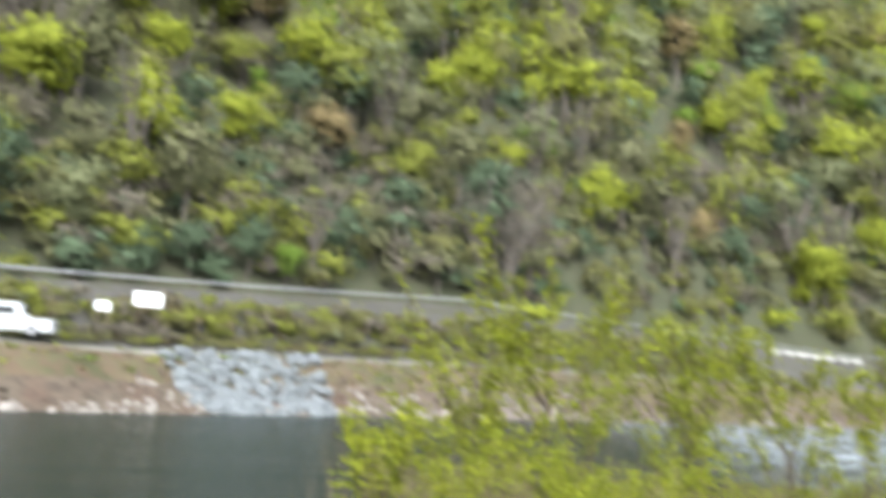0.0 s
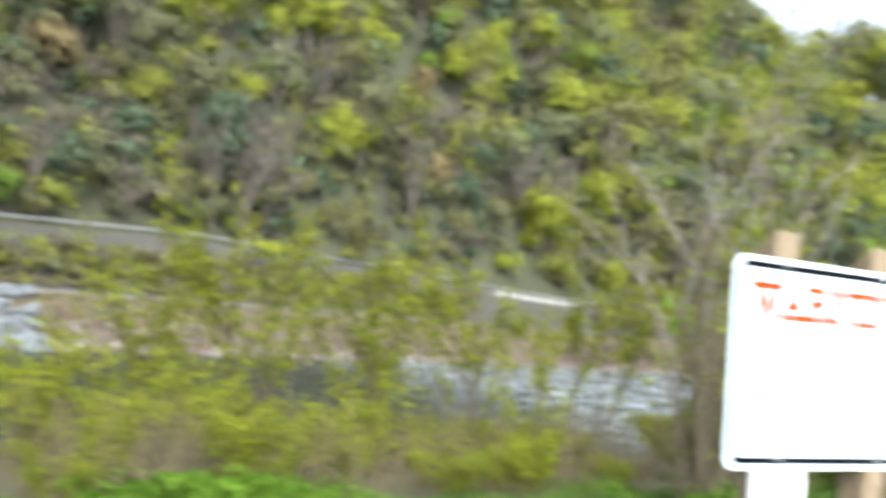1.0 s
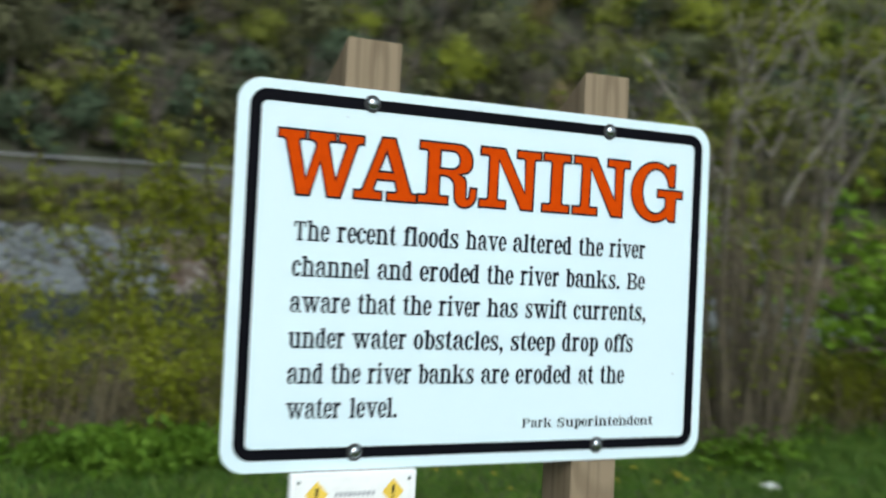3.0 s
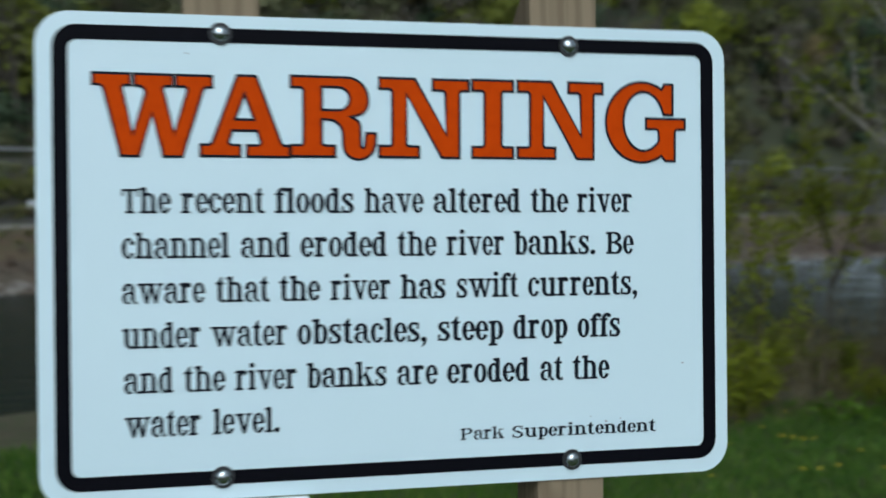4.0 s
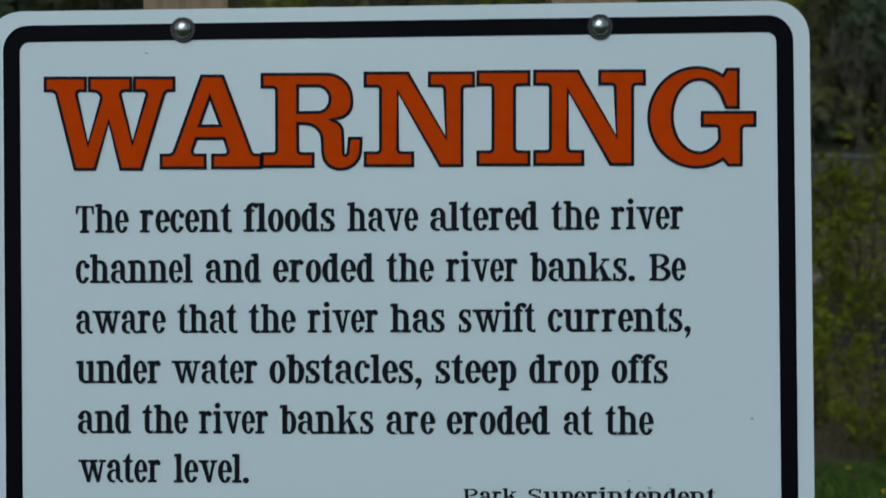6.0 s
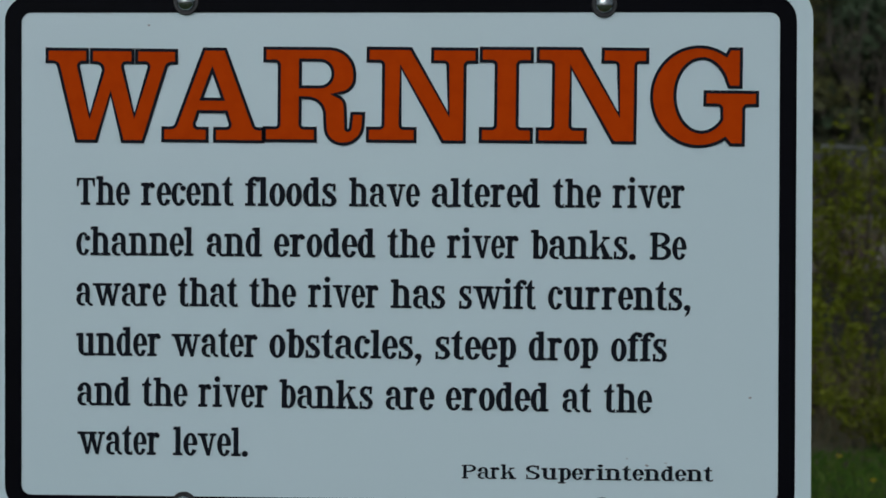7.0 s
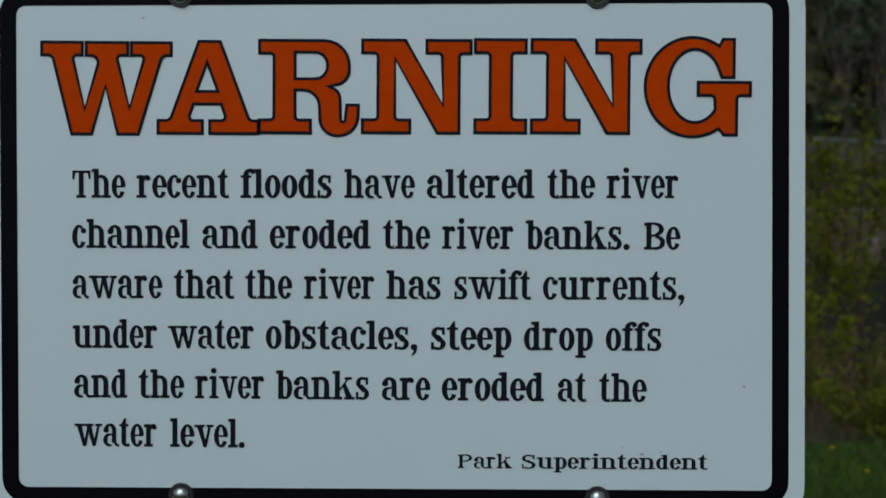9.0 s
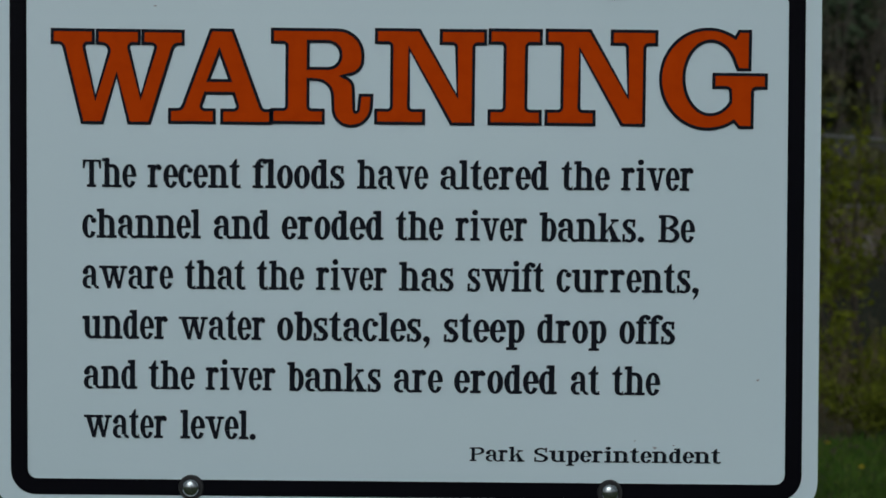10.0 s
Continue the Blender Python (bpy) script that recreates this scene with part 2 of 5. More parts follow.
# river
M_WATER, wn, wb = shader("river_water")
# pale streaks: foam, with the sky's reflection put into the colour
w_co = wn.nodes.new("ShaderNodeTexCoord")
w_dot = wn.nodes.new("ShaderNodeVectorMath")
w_dot.operation = "DOT_PRODUCT"
w_dot.inputs[1].default_value = (1.0, -0.35, 0.0)          # the rapids and the painted sky sheen begin downstream, along a slanting line
w_run = wn.nodes.new("ShaderNodeMapRange")
w_run.inputs["From Min"].default_value, w_run.inputs["From Max"].default_value, w_run.inputs["To Max"].default_value = 9.0, 24.0, 0.7
wn.links.new(w_co.outputs["Object"], w_dot.inputs[0])
wn.links.new(w_dot.outputs["Value"], w_run.inputs["Value"])
w_foam_sheen = ramp(wn, noise_node(wn, 0.9, 6, (0.6, 1.0, 1)).outputs[0], [(0.40, (0, 0, 0)), (0.62, (1, 1, 1))]).outputs[0]
wn.links.new(blend(wn, blend(wn, 1.0, w_foam_sheen, w_run.outputs[0], "MULTIPLY"), (0.012, 0.018, 0.014), (0.42, 0.46, 0.49)), wb.inputs["Base Color"])
wb.inputs["Roughness"].default_value = 0.2
wb.inputs["Specular IOR Level"].default_value = 0.3
w1, w2 = noise_node(wn, 0.30, 5, (0.25, 1.0, 1)), noise_node(wn, 2.2, 3, (0.3, 1.0, 1))
bump(wn, wb, blend(wn, 0.35, w1.outputs[0], w2.outputs[0]), 1.0, 0.9)
wb.inputs["IOR"].default_value = 1.16


# ---------------------------------------------------------------- mesh helpers
class Soup:
    """Gathers four-sided faces, each with a material slot, into one mesh."""

    def __init__(self):
        self.v, self.f, self.m, self.nor, self.n = [], [], [], [], 0

    def add(self, verts, faces, slot=0, normals=None):
        verts, faces = np.asarray(verts, float).reshape(-1, 3), np.asarray(faces, int).reshape(-1, 4)
        self.v.append(verts), self.f.append(faces + self.n)
        self.m.append(np.full(len(faces), slot, int) if np.isscalar(slot) else np.asarray(slot, int))
        self.nor.append(np.zeros((len(verts), 3)) if normals is None else normals)
        self.n += len(verts)

    def mesh(self, name, materials, smooth=False, soft=False):
        v, f, m = np.concatenate(self.v), np.concatenate(self.f), np.concatenate(self.m)
        me = bpy.data.meshes.new(name)
        me.vertices.add(len(v))
        me.vertices.foreach_set("co", v.ravel())
        me.loops.add(len(f) * 4)
        me.loops.foreach_set("vertex_index", f.ravel())
        me.polygons.add(len(f))
        me.polygons.foreach_set("loop_start", np.arange(0, len(f) * 4, 4))
        me.polygons.foreach_set("material_index", m)
        me.polygons.foreach_set("use_smooth", np.full(len(f), smooth))
        for mt in materials:
            me.materials.append(mt)
        me.update(calc_edges=True)
        me.validate()
        if soft:
            me.normals_split_custom_set_from_vertices(np.concatenate(self.nor))
        return me


def tube(soup, pts, radii, sides=5, slot=0):
    """A tapered limb along pts."""
    pts = np.asarray(pts, float)
    n, rings = len(pts), []
    for i in range(n):
        d = pts[min(i + 1, n - 1)] - pts[max(i - 1, 0)]
        d = d / (np.linalg.norm(d) + 1e-9)
        a = np.cross(d, (0.31, 0.95, 0.05) if abs(d[2]) > 0.9 else (0, 0, 1))
        a /= np.linalg.norm(a) + 1e-9
        b = np.cross(d, a)
        t = np.linspace(0, 2 * np.pi, sides, endpoint=False)
        rings.append(pts[i] + radii[i] * (np.cos(t)[:, None] * a + np.sin(t)[:, None] * b))
    k = np.arange(sides)
    faces = [np.stack([i * sides + k, i * sides + (k + 1) % sides, (i + 1) * sides + (k + 1) % sides, (i + 1) * sides + k], 1) for i in range(n - 1)]
    soup.add(np.concatenate(rings), np.concatenate(faces), slot)


def leaves(soup, centres, size, rng, slot=0, slim=0.55, droop=0.3):
    """A pointed four-cornered leaf at every centre, turned at random."""
    c = np.asarray(centres, float)
    n = len(c)
    d = rng.normal(size=(n, 3))
    d[:, 2] -= droop
    d /= np.linalg.norm(d, axis=1)[:, None]
    s = np.cross(d, rng.normal(size=(n, 3)))
    s /= np.linalg.norm(s, axis=1)[:, None] + 1e-9
    up = np.cross(d, s)
    L = (np.asarray(size) * rng.uniform(0.7, 1.3, n))[:, None]
    v = np.stack([c - d * L * 0.5, c + s * L * slim * 0.5 + up * L * 0.08, c + d * L * 0.5, c - s * L * slim * 0.5 + up * L * 0.08], 1)
    soup.add(v.reshape(-1, 3), np.arange(4 * n).reshape(-1, 4), slot)


def clumps(soup, centres, outward, size, rng, slot=0, swell=None):
    """A small ragged spray of leaves at every centre, facing roughly outward and shaded like the mass that it belongs to."""
    c, n = np.asarray(centres, float), len(centres)
    o = outward / (np.linalg.norm(outward, axis=1)[:, None] + 1e-9)
    nn = o + rng.normal(size=(n, 3)) * 0.45
    nn[:, 2] += 0.2
    nn /= np.linalg.norm(nn, axis=1)[:, None]
    d = np.cross(nn, rng.normal(size=(n, 3)))
    d /= np.linalg.norm(d, axis=1)[:, None] + 1e-9
    s = np.cross(nn, d)
    L = (size * rng.uniform(0.6, 1.35, n))[:, None]
    W = L * rng.uniform(0.55, 1.0, n)[:, None]
    v = np.stack([c - d * L * 0.5, c - s * W * 0.5 + d * L * rng.uniform(-0.2, 0.2, (n, 1)), c + d * L * 0.5, c + s * W * 0.5 + d * L * rng.uniform(-0.2, 0.2, (n, 1))], 1)
    sh = 0.85 * (o if swell is None else swell) + 0.15 * nn
    sh /= np.linalg.norm(sh, axis=1)[:, None] + 1e-9
    soup.add(v.reshape(-1, 3), np.arange(4 * n).reshape(-1, 4), slot, np.repeat(sh, 4, axis=0))


def finish(bm, name, material, smooth=False):
    me = bpy.data.meshes.new(name)
    bm.to_mesh(me)
    bm.free()
    for mt in (material if isinstance(material, (list, tuple)) else [material]):
        me.materials.append(mt)
    if smooth:
        for p in me.polygons:
            p.use_smooth = True
    return me


def part(name, bm, material, parent, label="", smooth=False):
    """A mesh of its own under a thing or a part."""
    me = finish(bm, name, material, smooth) if isinstance(bm, bmesh.types.BMesh) else bm
    ob = new(name, me)
    ob.parent = parent
    if label:
        tagged(ob, label)
    return ob


def box(bm, lo, hi, bevel=0.0, segments=2, m=None):
    r = bmesh.ops.create_cube(bm, size=1.0)
    vs = r["verts"]
    for v in vs:
        v.co = Vector([lo[i] + (v.co[i] + 0.5) * (hi[i] - lo[i]) for i in range(3)])
    if bevel:
        es = list({e for v in vs for e in v.link_edges})
        vs = list({v for v in bmesh.ops.bevel(bm, geom=es, offset=bevel, segments=segments, affect="EDGES", profile=0.6)["verts"]} | {v for v in vs if v.is_valid})
    if m is not None:
        bmesh.ops.transform(bm, matrix=m, verts=[v for v in vs if v.is_valid])
    return vs


def round_rect(x0, z0, x1, z1, r, n=8):
    """Corners of a rounded rectangle, anticlockwise."""
    out = []
    for cx, cz, a in ((x1 - r, z1 - r, 0), (x0 + r, z1 - r, 90), (x0 + r, z0 + r, 180), (x1 - r, z0 + r, 270)):
        for i in range(n + 1):
            t = radians(a + 90 * i / n)
            out.append((cx + r * math.cos(t), cz + r * math.sin(t)))
    return out


# ---------------------------------------------------------------- the lie of the land
# Everything is laid out round a standpoint on the grass; az in degrees clockwise from +y.
OX, OY, EYE, WATER_Z = -2.0, -2.0, 1.53, -1.6


def tab(az, xs, ys):
    return np.interp(az, xs, ys)


def near_edge(az):
    c = np.cos(np.radians(np.clip(np.abs(az), 0, 89.8)))
    return np.minimum(10.4 / c, 3000.0) + 0.5 * np.sin(np.asarray(az) * 0.35)


def far_edge(az):
    a = np.asarray(az, float)
    r = tab(a, [-90, -88, -85, -75, -60, -45, -33, -20, -10, 0, 10, 20, 28, 36, 45, 60, 75, 85, 88, 90],
            [4000, 3000, 260, 110, 66, 55, 53, 54.5, 57.5, 63, 72.5, 88, 108, 147, 190, 215, 330, 1000, 3200, 4000])
    return r


def bank_top(az):
    r = far_edge(az) * 1.08
    return r, EYE + r * np.tan(np.radians(tab(az, [-40, 0, 10, 20, 40, 90], [0.2, 0.35, 0.6, 0.8, 0.86, 0.5])))


def shelf(az):
    r = far_edge(az) * 1.19
    return r, EYE + r * np.tan(np.radians(tab(az, [-40, 0, 10, 20, 40, 90], [0.8, 0.95, 1.05, 1.1, 1.1, 0.6])))


def rail_line(az):
    r = far_edge(az) * 1.33
    return r, EYE + r * np.tan(np.radians(tab(az, [-40, 0, 20, 26, 30, 40, 50, 90], [3.55, 3.65, 3.95, 3.5, 3.2, 2.35, 1.9, 1.0])))


def ridge(az):
    r0, z0 = rail_line(az)
    e = np.tan(np.radians(tab(az, [-90, -40, 0, 40, 45.5, 50, 56, 62, 90], [10, 21, 23, 22.6, 15.8, 14.0, 12.8, 12.3, 7])))
    r = (0.7 * (r0 + 6) - z0) / (0.7 - e)
    return r, EYE + r * e


def land(az, r):
    """Height of the ground."""
    az, r = np.asarray(az, float), np.asarray(r, float)
    e, w = near_edge(az), far_edge(az)
    (rb, zb), (rs, zs), (rr, zr), (rg, zg) = bank_top(az), shelf(az), rail_line(az), ridge(az)
    xs = [e * 0, e - 0.3, e + 1.0, e + 3.2, e + 5.0, (e + w) / 2, w - 2.0, w, w * 1.03, rb, rb * 1.025, rs, rr - 1.2, rr, rr + 6, rg, rg * 1.5, rg * 6]
    zs_ = [e * 0, e * 0, e * 0 - 0.35, e * 0 - 1.25, e * 0 - 1.9, e * 0 - 3.0, e * 0 - 2.1, e * 0 + WATER_Z, e * 0 - 0.6, zb - 0.1, zb, zs, zr - 0.5, zr, zr + 0.1, zg, zg * 0.8, zg * 0.2]
    z = np.zeros_like(r)
    for i in range(len(xs) - 1):
        k = np.clip((r - xs[i]) / np.maximum(xs[i + 1] - xs[i], 1e-6), 0, 1)
        z = np.where(r >= xs[i], zs_[i] + (zs_[i + 1] - zs_[i]) * k, z)
    return z


def spot(az, r, lift=0.0):
    a = np.radians(az)
    return np.stack([OX + r * np.sin(a), OY + r * np.cos(a), land(az, r) + lift], -1)


def ground_at(x, y):
    r, az = math.hypot(x - OX, y - OY), math.degrees(math.atan2(x - OX, y - OY))
    return float(land(np.array([az]), np.array([r]))[0])


# ground: one sheet, in rings from the standpoint to the horizon
AZ = np.concatenate([np.arange(-180, -90, 10.0), np.arange(-90, -40, 2.5), np.arange(-40, 75, 0.75), np.arange(75, 90.1, 1.5), np.arange(100, 180, 10.0)])


def rings(az):
    e, w = near_edge(az), far_edge(az)
    rb, rs, rr, rg = bank_top(az)[0], shelf(az)[0], rail_line(az)[0], ridge(az)[0]
    st = [(e * 0 + k, 0) for k in (0.3, 1.5, 3.0, 4.5, 6.0, 7.5)] + [(e * 0.79, 0), (e - 0.3, 1)]
    st += [(e + 0.4, 0), (e + 1.0, 1), (e + 2.0, 1), (e + 3.2, 1), (e + 5.0, 1)]
    st += [((e + w) / 2, 2), (w - 2.0, 2), (w, 2)]
    st += [(w * 1.015, 3), (w * 1.03, 3), (w * 1.045, 3), (w * 1.06, 8), (rb, 8), (rb * 1.025, 4), (rb * 1.035, 4), (rs, 5)]
    st += [(rs + (rr - rs) * k, 5) for k in (0.2, 0.4, 0.6, 0.8)] + [(rr - 1.2, 5), (rr, 5), (rr + 6, 6)]
    st += [(rr + 6 + (rg - rr - 6) * k, 7) for k in (0.1, 0.2, 0.3, 0.4, 0.5, 0.6, 0.7, 0.8, 0.9, 1.0)] + [(rg * 1.5, 7), (rg * 6, 7)]
    return st


def build_ground():
    st = rings(AZ)
    R = np.minimum(np.array([np.broadcast_to(s, AZ.shape) for s, _ in st]), 4400)
    zone = [z for _, z in st]
    P = np.stack([spot(AZ, R[i]) for i in range(len(R))])
    nr, na = R.shape
    bumps = np.array([[noise.noise(Vector((P[i, j, 0] * 0.12, P[i, j, 1] * 0.12, 0.0))) for j in range(na)] for i in range(nr)])
    amp = np.array([0.03, 0.12, 0.1, 0.25, 0.06, 0.35, 0.05, 1.2, 0.3])[zone]
    amp[:8] = 0.03
    P[:, :, 2] += bumps * amp[:, None]
    s = Soup()
    idx = np.arange(nr * na).reshape(nr, na)
    f, m = [], []
    for i in range(nr - 1):
        nxt = np.roll(idx, -1, axis=1)
        f.append(np.stack([idx[i], idx[i + 1], nxt[i + 1], nxt[i]], 1))
        m.append(np.full(na, zone[i + 1]))
    s.add(P.reshape(-1, 3), np.concatenate(f), np.concatenate(m))
    me = s.mesh("ground", [M_GRASS, M_EARTH, M_BED, M_FARBANK, M_PATH, M_EMBANK, M_ROAD, M_LITTER, M_FARTURF], True)
    # close the small hole round the standpoint
    bm = bmesh.new()
    bm.from_mesh(me)
    bmesh.ops.holes_fill(bm, edges=[e for e in bm.edges if e.is_boundary and all((v.co.xy - Vector((OX, OY))).length < 1.5 for v in e.verts)], sides=0)
    bm.to_mesh(me)
    bm.free()
    return tagged(new("ground", me), "mown grass bank, river bed and wooded far hillside", "ground", kind="structure")


build_ground()


def build_water():
    az = AZ[(AZ >= -88) & (AZ <= 88)]
    e, w = near_edge(az), far_edge(az)
    ks = np.linspace(0, 1, 9)
    R = np.array([(e + 2.0) + (w + 1.5 - e - 2.0) * k for k in ks])
    P = np.stack([OX + R * np.sin(np.radians(az)), OY + R * np.cos(np.radians(az)), np.full(R.shape, WATER_Z)], -1)
    idx = np.arange(R.size).reshape(R.shape)
    s = Soup()
    s.add(P.reshape(-1, 3), np.stack([idx[:-1, :-1], idx[1:, :-1], idx[1:, 1:], idx[:-1, 1:]], -1).reshape(-1, 4))
    return tagged(new("water", s.mesh("water", [M_WATER])), "dark green rippled river between its banks", "river", kind="structure")


build_water()


# ---------------------------------------------------------------- lettering
def fillet(path):
    """Outline from corners (x, y) or, rounded, (x, y, radius)."""
    out, n = [], len(path)
    for i, p in enumerate(path):
        c = Vector(p[:2])
        if len(p) < 3:
            out.append((c.x, c.y))
            continue
        a, b = Vector(path[i - 1][:2]) - c, Vector(path[(i + 1) % n][:2]) - c
        la, lb = a.length, b.length
        a, b = a / la, b / lb
        half = math.acos(max(-1, min(1, a.dot(b)))) / 2
        d = min(p[2] / math.tan(half), la * 0.98, lb * 0.98)
        r = d * math.tan(half)
        mid = c + (a + b).normalized() * (r / math.sin(half))
        p0, p1 = c + a * d - mid, c + b * d - mid
        t0, t1 = math.atan2(p0.y, p0.x), math.atan2(p1.y, p1.x)
        dt = (t1 - t0 + math.pi) % (2 * math.pi) - math.pi
        k = max(3, int(abs(dt) / 0.2))
        out += [(mid.x + r * math.cos(t0 + dt * j / k), mid.y + r * math.sin(t0 + dt * j / k)) for j in range(k + 1)]
    return out


def arc(cx, cy, rx, ry, a0, a1, n=24):
    return [(cx + rx * math.cos(radians(a0 + (a1 - a0) * i / n)), cy + ry * math.sin(radians(a0 + (a1 - a0) * i / n))) for i in range(n + 1)]


S, B = 0.152, 0.035       # slab thickness and bracket radius of the headline, in cap heights


def slab_capital(ch):
    """Contours of a bold slab-serif capital, one cap height tall; inner ones are holes."""
    T = 1 - S
    if ch == "W":
        return [fillet([(0, 1), (0.452, 1), (0.452, T), (0.345, T, B), (0.469, 0.285), (0.628, T - 0.012, 0.07), (0.479, T), (0.479, 1), (0.942, 1), (0.942, T),
                        (0.82, T, B), (0.952, 0.30), (1.112, T, B), (0.967, T), (0.967, 1), (1.41, 1), (1.41, T), (1.31, T, 0.06), (1.052, 0), (0.819, 0),
                        (0.694, 0.51), (0.548, 0), (0.323, 0), (0.115, T, 0.06), (0, T)])]
    if ch == "A":
        return [fillet([(0, 0), (0.49, 0), (0.49, S), (0.335, S, B), (0.392, 0.315), (0.682, 0.315), (0.735, S, B), (0.555, S), (0.555, 0), (1.09, 0), (1.09, S),
                        (0.995, S, 0.05), (0.68, 1.0), (0.44, 1.0), (0.13, S, 0.06), (0, S)]), [(0.43, 0.465), (0.64, 0.465), (0.534, 0.75)]]
    if ch == "R":
        return [fillet([(0, 0), (0.56, 0), (0.56, S), (0.395, S, B), (0.395, 0.46), (0.635, 0.455, 0.17), (0.655, -0.03, 0.19), (1.06, -0.03, 0.22), (1.075, 0.315),
                        (0.935, 0.315), (0.915, 0.13, 0.028), (0.885, 0.13, 0.02), (0.872, 0.48, 0.13), (0.74, 0.508), (0.975, 0.53, 0.17), (0.975, 1.0, 0.27), (0, 1),
                        (0, T), (0.155, T, B), (0.155, S, B), (0, S)]),
                fillet([(0.395, 0.862), (0.727, 0.862, 0.13), (0.727, 0.592, 0.13), (0.395, 0.592)])]
    if ch == "N":
        return [fillet([(0, 0), (0.522, 0), (0.522, S), (0.36, S, B), (0.36, 0.78), (0.803, 0), (1.046, 0), (1.046, T, B), (1.17, T), (1.17, 1), (0.685, 1), (0.685, T),
                        (0.846, T, B), (0.866, 0.31), (0.468, 1), (0, 1), (0, T), (0.165, T, B), (0.165, S, B), (0, S)])]
    if ch == "I":
        return [fillet([(0, 0), (0.555, 0), (0.555, S), (0.402, S, B), (0.402, T, B), (0.555, T), (0.555, 1), (0, 1), (0, T), (0.16, T, B), (0.16, S, B), (0, S)])]
    outer = arc(0.508, 0.508, 0.508, 0.53, 57, 303, 40)
    inner = arc(0.535, 0.522, 0.275, 0.378, 22, 318, 40)
    return [outer + fillet([(0.84, 0), (0.985, 0), (0.985, 0.415, B), (1.127, 0.415), (1.127, 0.568), (0.561, 0.568), (0.561, 0.415), (0.736, 0.415, B), (0.742, 0.285)])
            + inner[::-1] + [(0.815, 0.604), (0.952, 0.604), (0.952, 1.02), (0.822, 1.02)]]


def face_mesh(name, contours, k, y, material):
    """Flat lettering, scaled by k, facing -y."""
    pts = [Vector((x, z, 0)) for c in contours for x, z in c]
    tris = geometry.tessellate_polygon([[Vector((x, z, 0)) for x, z in c] for c in contours])
    bm = bmesh.new()
    vs = [bm.verts.new((p.x * k, y, p.y * k)) for p in pts]
    for t in tris:
        a, b, c = (vs[i] for i in t)
        n = (b.co - a.co).cross(c.co - a.co)
        if n.length < 1e-14:
            continue
        try:
            bm.faces.new((a, b, c) if n.y < 0 else (a, c, b))
        except ValueError:
            pass
    return finish(bm, name, material)


def rim_mesh(name, contours, k, y, width, material):
    """A narrow printed line along every contour of a letter."""
    bm = bmesh.new()
    for j, c in enumerate(contours):
        c = [p for i, p in enumerate(c) if (Vector(p) - Vector(c[i - 1])).length > 1e-5]
        n, rows = len(c), []
        area = sum(c[i - 1][0] * c[i][1] - c[i][0] * c[i - 1][1] for i in range(n))
        side = (1 if area > 0 else -1) * (1 if j == 0 else -1)
        for i in range(n):
            p, a, b = Vector(c[i]), Vector(c[i - 1]), Vector(c[(i + 1) % n])
            d1, d2 = (p - a).normalized(), (b - p).normalized()
            m = Vector((-d1.y - d2.y, d1.x + d2.x))
            m = m / max(m.length_squared, 0.5) * 2 * width * side
            rows.append([bm.verts.new((q.x * k, y, q.y * k)) for q in (p - m * 0.38, p + m)])
        for i in range(n):
            a, b = rows[i], rows[(i + 1) % n]
            f = bm.faces.new((a[0], b[0], b[1], a[1]))
            f.normal_update()
            if f.normal.y > 0:
                f.normal_flip()
    return finish(bm, name, material)


class Pen:
    """Draws a condensed slab-serif letter, x-height 1, out of stems, slabs and bowls."""

    def __init__(self, stem):
        self.polys, self.s, self.th = [], stem, 0.12

    def r(self, x0, y0, x1, y1):
        self.polys.append([(x0, y0), (x1, y0), (x1, y1), (x0, y1)])

    def q(self, *p):
        self.polys.append(list(p))

    def ring(self, cx, cy, rx, ry, tx, ty, a0=0, a1=360):
        n = max(4, int(abs(a1 - a0) / 18))
        o, i = arc(cx, cy, rx, ry, a0, a1, n), arc(cx, cy, rx - tx, ry - ty, a0, a1, n)
        for k in range(n):
            self.polys.append([o[k], o[k + 1], i[k + 1], i[k]])

    def dot(self, cx, cy, r, ry=None):
        self.polys.append(arc(cx, cy, r, ry or r, 0, 337.5, 15))

    def stem(self, x, y0, y1, foot="both", head="left"):
        """A stem from x with slabs at its foot and head."""
        s, th = self.s, self.th
        self.r(x, y0, x + s, y1)
        if foot in ("both", "left"):
            self.r(x - 0.10, y0, x, y0 + th)
        if foot in ("both", "right"):
            self.r(x + s, y0, x + s + 0.10, y0 + th)
        if head in ("both", "left"):
            self.q((x - 0.10, y1 - th * 1.25), (x, y1 - th * 1.25), (x, y1), (x - 0.10, y1 - 0.02))
        if head in ("both", "right"):
            self.r(x + s, y1 - th, x + s + 0.10, y1)


